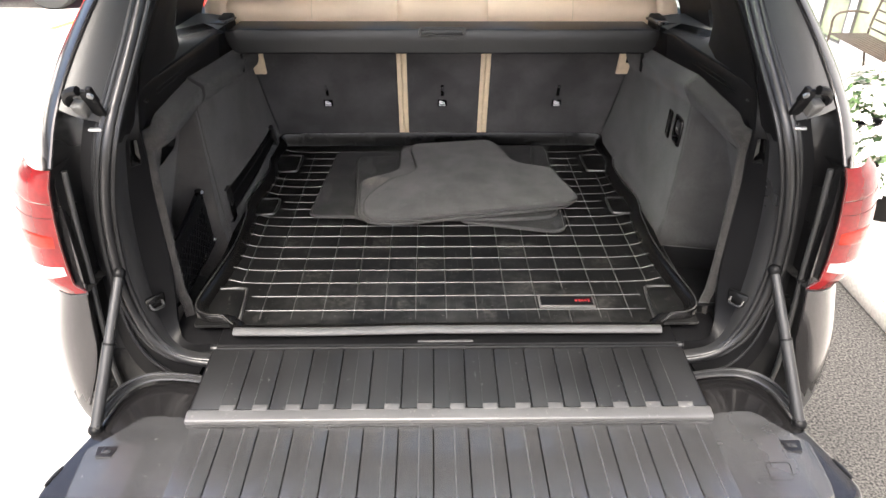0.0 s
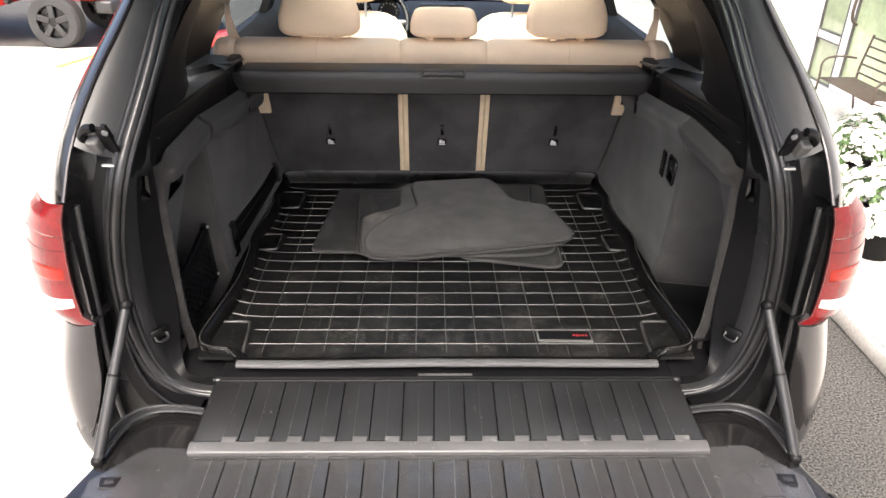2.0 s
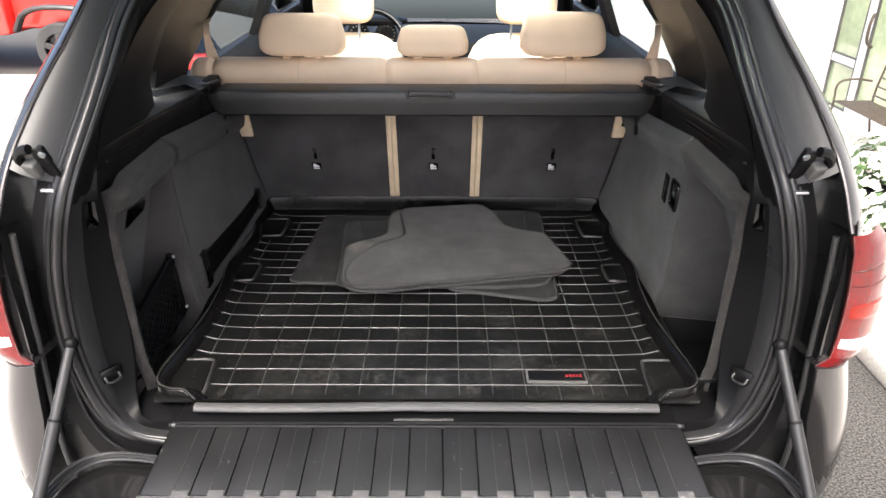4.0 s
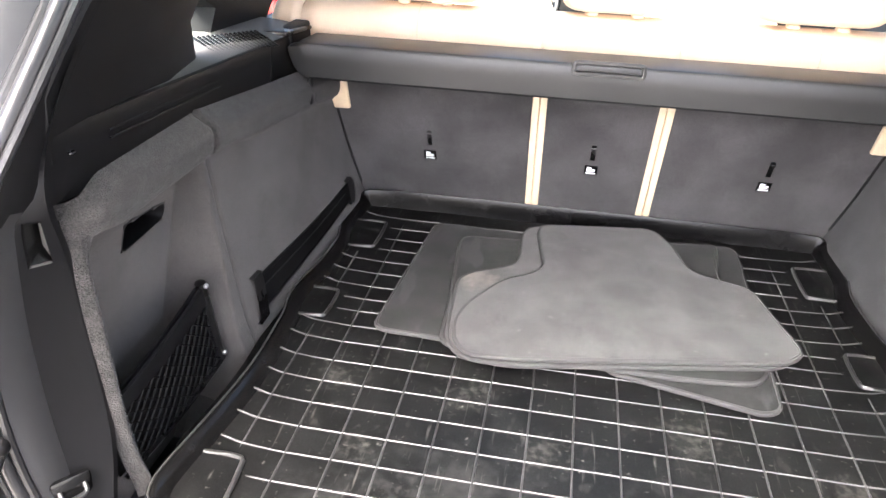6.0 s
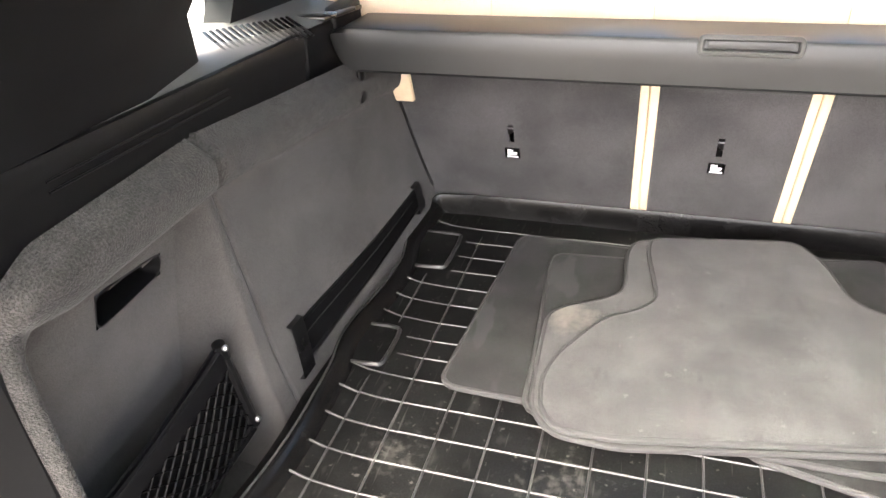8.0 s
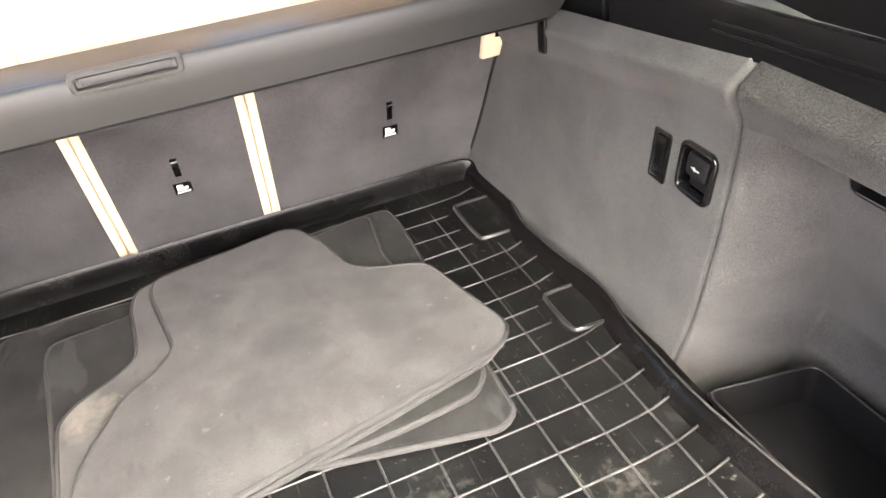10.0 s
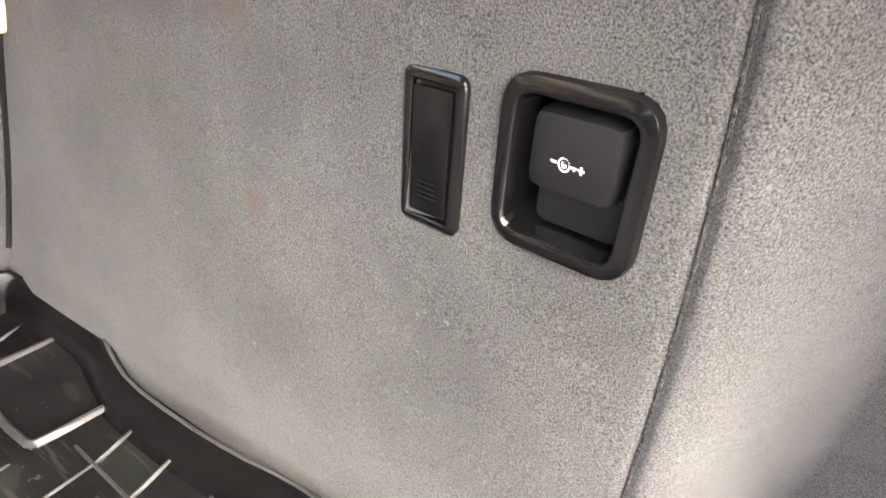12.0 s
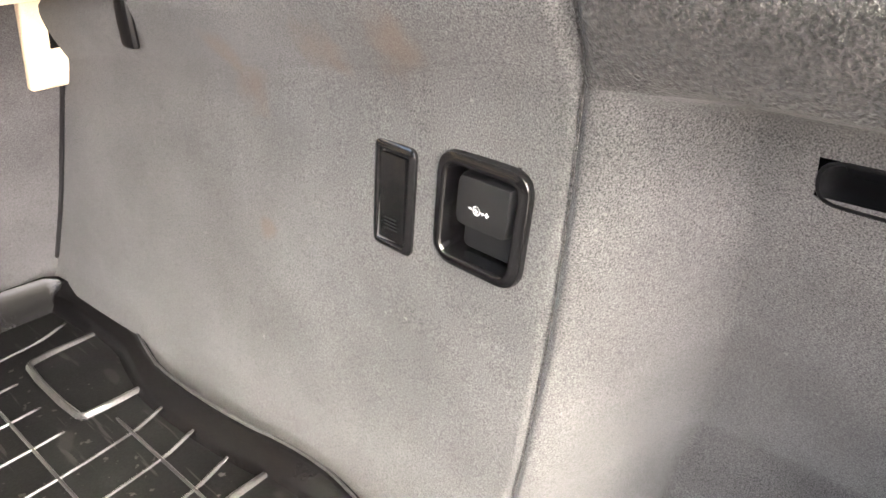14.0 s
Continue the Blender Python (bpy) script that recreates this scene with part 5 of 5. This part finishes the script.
part("back_panel", back_panel(-0.672, -0.158, 0.78, 1.33), PLUSH, seat, "charcoal carpeted seat back")
part("back_panel", back_panel(-0.128, 0.140, 0.78, 1.33), PLUSH, seat)
part("back_panel", back_panel(0.170, 0.672, 0.78, 1.33), PLUSH, seat)
for x in (-0.143, 0.155):
    for d in (-0.0095, 0.0095):
        part("divider", back_panel(x + d - 0.0088, x + d + 0.0088, 0.79, 1.32, -0.001, 0.02, 0.004), TAN, seat, "tan cloth strip between the seat backs")
for x in (-0.420, 0.002, 0.428):
    lb = part("anchor_label", back_panel(x - 0.0165, x + 0.0165, 0.962, 0.990, 0.0012, 0.002, 0.0003), GLOSS_BLACK, seat, "small black label with a white seat symbol")
    sy = bmesh.new()
    for px, pz, w0, h0 in ((-0.007, 0.0825, 0.008, 0.015), (0.0015, 0.0785, 0.012, 0.007), (-0.002, 0.0865, 0.007, 0.005), (0.0, 0.0705, 0.025, 0.004), (0.007, 0.0805, 0.006, 0.006)):
        box(x + px - w0 / 2, x + px + w0 / 2, -0.0018, 0.0, 0.896 + pz - h0 / 2, 0.896 + pz + h0 / 2, bm=sy)
    for v in sy.verts:
        v.co.y += back_y(v.co.z)
    part("symbol", sy, WHITE, lb)
    sl = part("anchor_slot", back_panel(x - 0.0065, x + 0.0065, 1.006, 1.052, 0.0006, 0.004, 0.0015), GLOSS_BLACK, seat, "tether anchor slot")
    part("loop", turned(tube([(-0.006, 0, 0), (0.006, 0, 0)], 0.003), Matrix.Translation((x, back_y(1.044) - 0.004, 1.044))), GLOSS_BLACK, sl)
for s in (-1, 1):
    lp = back_panel(min(s * 0.622, s * 0.668), max(s * 0.622, s * 0.668), 1.100, 1.20, 0.012, 0.004, 0.005)
    part("release_loop", lp, TAN, seat, "tan leather release loop")
    part("release_notch", back_panel(min(s * 0.646, s * 0.672), max(s * 0.646, s * 0.672), 1.145, 1.168, 0.0125, 0.0, 0.002), GLOSS_BLACK, seat)


def tapered(bm, k):
    """Narrows a block towards its top and bottom."""
    h = max(v.co.z for v in bm.verts)
    for v in bm.verts:
        f = v.co.z / h
        v.co.x *= 1 - k * max(0.0, f) - 0.10 * step((-f - 0.6) / 0.4)
        v.co.y *= 1 - 0.25 * max(0.0, f)
    return bm


def bolster(x0, x1, end=0.0):
    """One padded shoulder of the bench, rounded over the top; end rounds off the x1 side."""
    prof = [(1.075, 1.20), (1.050, 1.28), (1.032, 1.318), (1.038, 1.352), (1.064, 1.373), (1.11, 1.377), (1.165, 1.362), (1.195, 1.33), (1.21, 1.22), (1.23, 1.0), (1.30, 0.85)]
    pr = smooth_line([(0, y, z) for y, z in prof], 2)
    n = 24
    rings = []
    for i in range(n + 1):
        f = i / n
        x = x0 + (x1 - x0) * f
        edge = min(f, 1 - f) * abs(x1 - x0)
        k = 0.010 * (1 - step(edge / 0.018))
        if end and f > 0.5:
            g = max(0.0, 1 - (1 - f) * abs(x1 - x0) / end)
            k = end * (1 - math.sqrt(max(0.0, 1 - g * g)))
        rings.append([(x, p.y + (k if p.y < 1.11 else -k), p.z - k * 0.9) for p in pr])
    return loft(rings)


for x0, x1 in ((-0.710, -0.1495), (-0.1485, 0.1495), (0.1505, 0.710)):
    part("shoulder", bolster(x0, x1), LEATHER, seat, "beige leather top of the backrest")
for x in (-0.43, 0.43):
    part("stitching", tube([(x, p.y - 0.0006, p.z) for p in smooth_line([(0, 1.040, 1.30), (0, 1.032, 1.318), (0, 1.038, 1.352), (0, 1.064, 1.373), (0, 1.10, 1.3775)], 2)], 0.0012, 5), TAN, seat)
for s in (-1, 1):
    part("side_bolster", bolster(s * 0.7115, s * 0.790, 0.036), LEATHER, seat, "padded beige side bolster")
    web = [((0.738, 1.17, 1.47), (0.756, 1.17, 1.472)), ((0.728, 1.125, 1.44), (0.748, 1.125, 1.44)), ((0.704, 1.11, 1.375), (0.742, 1.11, 1.372)), ((0.690, 1.14, 1.35), (0.735, 1.14, 1.35))]
    bm = loft([[(s * p[0], p[1] - d, p[2]) for p in (q, r)] for q, r in web for d in (0.0,)])
    ex = bmesh.ops.extrude_face_region(bm, geom=list(bm.faces))
    bmesh.ops.translate(bm, vec=(0, 0.0015, 0), verts=[g for g in ex["geom"] if isinstance(g, bmesh.types.BMVert)])
    part("seat_belt", bm, LEATHER, seat, "beige seat belt webbing")
for x, w0, h0, zc in ((-0.424, 0.262, 0.135, 1.444), (0.002, 0.222, 0.100, 1.426), (0.426, 0.262, 0.140, 1.448)):
    hr = part("headrest", turned(tapered(cushion(w0 * 1.04, 0.115, h0, 10, 7.0), 0.13), pose(x, 1.125, zc, -8, 0, 0)), LEATHER, seat, "padded beige leather headrest")
    for d in (-0.05, 0.05):
        part("collar", turned(cushion(0.030, 0.03, 0.014, 4, 2.4), Matrix.Translation((x + d, 1.095, 1.377))), LEATHER, hr)
        part("rod", cylinder((x + d, 1.12, 1.37), (x + d, 1.12, 1.41), 0.006, 8), STEEL, hr)
part("cushion_base", box(-0.70, 0.70, 1.20, 1.75, 0.62, 0.80, 0.06, 4), LEATHER, seat)

# Dark tube drawn as the shadow line between seat back and lining.
for s in (-1, 1):
    gap = [(s * (wall_x(back_y(z), z, s) - 0.002), back_y(z) - 0.001, z) for z in [0.86 + 0.015 * k for k in range(26)]]
    part("gap_shade", tube(gap, 0.0032, 6), RUBBER, seat, "dark line for the shade in the gap beside the side lining")

# ---- roller cover ----
cover = thing("cargo_cover", "retracted black roller load cover with a pull handle", "load cover")


def cover_row(y, z, w0):
    return [(x, y, z) for x in [w0 * k / 20 for k in range(-20, 21)]]


part("cassette", loft([cover_row(1.045, 1.25, 0.665), cover_row(1.045, 1.303, 0.665), cover_row(1.02, 1.308, 0.665), cover_row(0.918, 1.3125, 0.665), cover_row(0.911, 1.3115, 0.665), cover_row(0.911, 1.295, 0.665)]), CASSETTE, cover, "flat black top of the roller case")
lip = []
for k in range(81):
    x = 0.684 * math.sin(math.pi / 2 * (k - 40) / 40)
    edge = 0.684 - abs(x)
    lo = 0.077 * math.sqrt(max(0.0, 1 - max(0.0, 1 - edge / 0.045) ** 2))
    lo += 0.003 * step((0.12 - abs(x)) / 0.06)
    top = 1.3155 - 0.012 * (1 - lo / 0.077 if lo < 0.077 else 0.0)
    lip.append([(x, 0.907, top - 0.002), (x, 0.900, top), (x, 0.893, top - 0.002), (x, 0.8885, top - 0.009 * lo / 0.077), (x, 0.8885, top - lo * 0.5), (x, 0.892, top - lo), (x, 0.898, top - lo), (x, 0.905, top - lo * 0.5)])
part("pull_board", loft(lip, closed=True, caps=True), BOARD, cover, "stiff dark pull board with rounded ends")
part("piping", tube([(x, 0.8925, 1.2400) for x in [-0.64 + 0.02 * k for k in range(65)]], 0.0022, 6), PLASTIC, cover)
hd = part("pull_handle", turned(collar(0.148, 0.032, 0.012, 0.009, 0.004, 0.011, Matrix.Identity(4)), pose(-0.004, 0.889, 1.3075, 82, 0, 0)), GREY_FRAME, cover, "moulded grey pull handle")
part("grip", turned(slab(rr(0.120, 0.012, 0.005), -0.004, 0.003, 0.001), pose(-0.004, 0.889, 1.3075, 82, 0, 0)), TRIM, hd)
for s in (-1, 1):
    part("end_cap", turned(box(-0.02, 0.02, -0.06, 0.06, -0.03, 0.03, 0.008, 3), Matrix.Translation((s * 0.70, 0.97, 1.305))), PLASTIC, cover)

# ---- front seats, dash ----
for x in (-0.385, 0.385):
    fs = thing("front_seat", "beige leather front seat with headrest", "seat", group="front seats")
    part("backrest", turned(cushion(0.50, 0.16, 0.72, 8, 3.6), pose(x, 2.08, 0.94, -14, 0, 0)), LEATHER, fs)
    part("seat_cushion", turned(cushion(0.52, 0.52, 0.18, 6, 4), Matrix.Translation((x, 2.36, 0.62))), LEATHER, fs)
    hr = part("headrest", turned(cushion(0.275, 0.10, 0.20, 8, 4), pose(x * 1.08, 2.12, 1.435, -10, 0, 0)), LEATHER, fs)
    for d in (-0.06, 0.06):
        part("rod", cylinder((x * 1.06 + d, 2.1, 1.27), (x * 1.06 + d, 2.115, 1.36), 0.006, 8), STEEL, hr)
dash = thing("dashboard", "black dashboard with dials and a screen", "dashboard")
part("top", loft([[(x, y, z - 0.03 * abs(x) ** 2) for x in (-0.78, -0.4, 0, 0.4, 0.78)] for y, z in ((2.82, 0.72), (2.80, 1.05), (2.84, 1.13), (3.0, 1.15), (3.28, 1.17))]), PLASTIC, dash)
for x in (-0.43, -0.275):
    dl = part("dial", turned(loft([[(q * math.cos(t), q * math.sin(t), z) for t in [2 * math.pi * k / 28 for k in range(28)]] for q, z in ((0.062, 0.0), (0.062, 0.012), (0.055, 0.012), (0.053, 0.004))], closed=True, caps=True), pose(x, 2.79, 1.185, 90, 0, 0)), GLOSS_BLACK, dash, "round dial with pale marks")
    for k in range(12):
        t = radians(-40 + k * 24)
        part("mark", turned(box(0.040, 0.048, -0.0015, 0.0015, 0.005, 0.008), pose(x, 2.79, 1.185, 90, 0, 0) @ Matrix.Rotation(t, 4, "Z")), WHITE, dl)
part("hood", turned(cushion(0.40, 0.16, 0.05, 6, 3), Matrix.Translation((-0.36, 2.86, 1.245))), PLASTIC, dash)
part("screen", box(-0.10, 0.155, 2.80, 2.83, 1.13, 1.222, 0.006), GLOSS_BLACK, dash, "black central screen")
sw = thing("steering_wheel", "black leather steering wheel", "steering wheel")
mw = pose(-0.35, 2.64, 1.15, 66, 0, 0)
part("rim", turned(tube([(0.185 * math.cos(t), 0.185 * math.sin(t), 0) for t in [2 * math.pi * k / 40 for k in range(40)]], 0.016, 10, closed=True), mw), GLOSS_BLACK, sw)
part("hub", turned(cushion(0.15, 0.12, 0.05, 6, 2.6), mw), PLASTIC, sw)
for x0, y0, x1, y1 in ((-0.18, 0.0, -0.05, 0.0), (0.05, 0.0, 0.18, 0.0), (0.0, -0.18, 0.0, -0.04)):
    part("spoke", turned(tube([(x0, y0, 0), (x1, y1, 0)], 0.014, 8), mw), STEEL, sw)

# ---- cargo liner ----
liner = thing("cargo_liner", "black moulded cargo liner with raised grid, dusty near the sill", "cargo liner")
FLOOR = 0.797
edge_half = [(0.0, 0.028), (0.30, 0.026), (0.515, 0.024), (0.530, 0.030), (0.538, 0.052), (0.565, 0.060), (0.600, 0.062), (0.632, 0.082), (0.645, 0.120), (0.642, 0.165), (0.630, 0.25), (0.617, 0.36),
             (0.613, 0.44), (0.617, 0.53), (0.621, 0.60), (0.632, 0.65), (0.635, 0.69), (0.631, 0.74), (0.621, 0.79), (0.614, 0.86), (0.612, 0.94), (0.621, 0.985), (0.633, 1.03), (0.633, 1.10), (0.628, 1.15), (0.622, 1.192), (0.590, 1.206), (0.30, 1.208), (0.0, 1.208)]
eh = smooth_line([(x, y, 0) for x, y in edge_half], 1)
plan = [(p.x, p.y) for p in eh] + [(-p.x, p.y) for p in reversed(eh[1:-1])]


def lip_h(x, y):
    front = step((0.075 - y) / 0.02) * step((0.56 - abs(x)) / 0.02)
    back = step((y - 1.16) / 0.05)
    return (0.024 * (1 - front) + 0.006 * front) * (1 - back) + 0.051 * back


rows = []
for d, k in ((0.036, -0.12), (0.033, 0.06), (0.0285, 0.32), (0.0240, 0.58), (0.0185, 0.80), (0.0130, 0.93), (0.0080, 0.99), (0.0045, 1.0), (0.001, 0.97), (-0.001, 0.85), (-0.001, -0.3)):
    rows.append([(p.x, p.y + d * 0.62 * step((p.y - 1.14) / 0.03), FLOOR + k * lip_h(p.x, p.y)) for p in [Vector(q) for q in inset(plan, d)]])
rows.append([(p.x, min(p.y, 1.21), FLOOR - 0.012) for p in [Vector(q) if 0.2 > q[1] else r for q, r in zip(plan, inset(plan, -0.034))]])
tray = part("tray", slab([(p.x, p.y) for p in inset(plan, 0.008)], FLOOR - 0.006, FLOOR, 0.0), LINER, liner, "black rubbery moulded tray", sharp=50)
part("raised_edge", loft(rows, closed=True), LINER_SMOOTH, tray, "smooth rounded black edge of the tray", sharp=50)
bead = [(p.x, p.y, FLOOR + 0.001 + lip_h(p.x, p.y)) for p in [Vector(q) for q in inset(plan, 0.004)] if p.y > 0.04 and p.y < 1.15]
for s in (-1, 1):
    side = sorted([p for p in bead if p[0] * s > 0.5], key=lambda p: (p[1], s * p[0]))
    part("edge_bead", tube(side, 0.0018, 6), RIDGE, liner, "edge bead of the tray in the ridges' pale highlight tone")
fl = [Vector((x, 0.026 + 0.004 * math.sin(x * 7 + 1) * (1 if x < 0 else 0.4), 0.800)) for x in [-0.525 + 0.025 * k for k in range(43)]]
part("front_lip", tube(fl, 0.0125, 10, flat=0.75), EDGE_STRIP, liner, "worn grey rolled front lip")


def ridge_line(pts, w0, h0):
    """A low rounded ridge along a line on the tray floor."""
    rings = []
    n = len(pts)
    for i, p in enumerate(pts):
        q = (pts[min(i + 1, n - 1)] - pts[max(i - 1, 0)]).normalized()
        sd = Vector((q.y, -q.x, 0))
        e0 = (0.05, 0.6)[min(i, n - 1 - i)] if min(i, n - 1 - i) < 2 else 1.0
        rings.append([p + sd * a0 * w0 + Vector((0, 0, b0 * h0 * e0 - 0.001)) for a0, b0 in ((-0.5, 0), (-0.34, 0.75), (-0.12, 1.0), (0.12, 1.0), (0.34, 0.75), (0.5, 0))])
    return loft(rings)


GX = 0.0785
ROWS = [0.050 + 0.0632 * j for j in range(9)] + [0.613, 0.669, 0.718, 0.772, 0.832, 0.890, 0.950, 1.008, 1.069, 1.129]
pads = [(0.53, 0.652, 0.050, 0.212), (0.538, 0.628, 0.628, 0.738), (0.518, 0.628, 0.950, 1.093)]
for y in ROWS:
    lim = 0.590
    for x0, x1, y0, y1 in pads:
        if y0 - 0.012 < y < y1 + 0.012:
            lim = x0 - 0.012
    pts = []
    n = 200
    for k in range(n + 1):
        x = -lim + 2 * lim * k / n
        u = max(0.0, (abs(x) - 0.47) / 0.12)
        pts.append(Vector((x - 0.002, y + 0.010 * u ** 1.5, FLOOR + 0.010 * max(0.0, (abs(x) - 0.545) / 0.05) ** 1.5)))
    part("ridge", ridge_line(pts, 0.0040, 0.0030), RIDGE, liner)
for k in range(-7, 8):
    x = k * GX - 0.003
    stop = 1.13
    start = 0.045
    if k == 4:
        parts_y = ((0.045, 0.108), (0.180, stop))
    elif abs(k) == 7:
        parts_y = ((0.225, 0.615), (0.752, 0.935))
    else:
        parts_y = ((start, stop),)
    for y0, y1 in parts_y:
        pts = [Vector((x, y0 + (y1 - y0) * i / 16, FLOOR)) for i in range(17)]
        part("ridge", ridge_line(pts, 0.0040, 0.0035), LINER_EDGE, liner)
for s in (-1, 1):
    for x0, x1, y0, y1 in pads:
        big = y0 < 0.1
        b0 = part("pad", slab([(s * x, y) for x, y in rounded([(x0, y0), (x1 - 0.02, y0), (x1 - 0.02, y1), (x0, y1)], 0.012)], FLOOR - 0.004, FLOOR + 0.0035, 0.003), LINER, liner, "smooth flat pad of the liner")
        path = [(x1 - 0.012, y1), (x0 + 0.01, y1), (x0, y1 - 0.01), (x0, y0 + 0.01), (x0 + 0.01, y0), (x1 - 0.012, y0)]
        if big:
            path = [(x1 - 0.035, y1), (x0 + 0.01, y1), (x0, y1 - 0.01), (x0 - 0.010, 0.045)]
        pp = [Vector((s * q.x, q.y, FLOOR + 0.004)) for q in smooth_line([(x, y, 0) for x, y in path], 1)]
        part("rim", ridge_line(pp, 0.0085, 0.0058), RIDGE, b0)
badge = part("badge", slab(rounded([(0.238, 0.120), (0.384, 0.118), (0.384, 0.169), (0.238, 0.171)], 0.004), FLOOR - 0.002, FLOOR + 0.0052, 0.0015), GREY_FRAME, liner, "black maker's badge in a pale frame")
part("face", slab(rounded([(0.243, 0.126), (0.379, 0.124), (0.379, 0.163), (0.243, 0.165)], 0.002), FLOOR + 0.003, FLOOR + 0.0056, 0.0004), PLASTIC, badge)
for x, w0, h0 in ((0.336, 0.007, 0.008), (0.345, 0.006, 0.011), (0.353, 0.006, 0.008), (0.361, 0.006, 0.008), (0.369, 0.005, 0.011)):
    part("mark", box(x - w0 / 2, x + w0 / 2, 0.144 - h0 / 2, 0.144 + h0 / 2, FLOOR + 0.005, FLOOR + 0.0064, 0.0004, 1), RED_PRINT, badge, "red plain bar of the maker's mark")

# ---- stacked floor mats ----
def floor_mat(pts, z0, z1, mat, label, r=0.03, wave=0.0):
    t = thing("floor_mat", label, "floor mat", group="stack of floor mats")
    o = [tuple(p) for p in rounded(pts, r, 6)]
    o = [(p.x, p.y) for p in resample([(x, y, 0) for x, y in o], 160, True)]

    def lift(x, y):
        return wave * (0.5 + 0.5 * math.sin(x * 9 + y * 5))
    rows = []
    for d, z in ((0.0, z0), (0.0, z1 - 0.003), (0.002, z1 - 0.001), (0.007, z1)):
        rows.append([(p.x, p.y, z + (lift(p.x, p.y) if z > z0 else 0)) for p in inset(o, d)])
    bm = loft(rows, closed=True)
    bm.verts.ensure_lookup_table()
    n = len(o)
    bm.faces.new(bm.verts[-n:])
    bm.faces.new(list(reversed(bm.verts[:n])))
    part("carpet", bm, mat, t)
    part("binding", tube([(p.x, p.y, (z0 + z1) / 2 + lift(p.x, p.y)) for p in inset(o, 0.001)], (z1 - z0) * 0.52, 8, closed=True), BINDING, t, "sewn dark edge binding")
    return t


floor_mat([(-0.425, 0.600), (-0.02, 0.585), (0.03, 1.085), (-0.385, 1.108)], 0.802, 0.813, MAT_DARK, "dark grey carpet floor mat lying lowest on the liner", 0.035)
floor_mat([(0.05, 0.562), (0.335, 0.496), (0.368, 0.515), (0.392, 1.10), (0.385, 1.147), (0.06, 1.13)], 0.802, 0.813, MAT_DARK, "dark grey carpet floor mat with its corner showing", 0.030)
floor_mat([(-0.275, 0.560), (0.20, 0.553), (0.330, 0.566), (0.362, 0.605), (0.335, 0.86), (0.318, 0.97), (0.340, 1.135), (-0.02, 1.05), (-0.16, 1.035), (-0.295, 1.025), (-0.303, 0.985), (-0.288, 0.81), (-0.280, 0.70)], 0.8135, 0.8245, MAT_DARK, "dark carpet floor mat in the middle of the stack", 0.035)
TOPM = [(-0.215, 0.512), (-0.13, 0.515), (0.395, 0.617), (0.432, 0.655), (0.395, 0.80), (0.374, 0.885), (0.28, 0.915), (0.243, 0.945), (0.215, 1.06), (0.175, 1.134), (-0.105, 1.092), (-0.112, 1.044),
        (-0.094, 0.93), (-0.086, 0.875), (-0.115, 0.835), (-0.175, 0.797), (-0.238, 0.685), (-0.255, 0.62), (-0.245, 0.55)]
UNDER = [(-0.225, 0.514), (-0.13, 0.508), (0.375, 0.612), (0.415, 0.648), (0.370, 0.80), (0.352, 0.878), (0.265, 0.91), (0.225, 0.945), (0.195, 1.06), (0.150, 1.128), (-0.135, 1.098), (-0.152, 1.046), (-0.147, 0.93),
         (-0.152, 0.895), (-0.19, 0.862), (-0.245, 0.835), (-0.275, 0.80), (-0.270, 0.66), (-0.262, 0.56)]
floor_mat(UNDER, 0.825, 0.8355, MAT_PILE, "grey carpet floor mat under the top one", 0.03)
floor_mat(TOPM, 0.836, 0.847, MAT_PILE, "grey carpet floor mat with cut-out corners on top", 0.03)
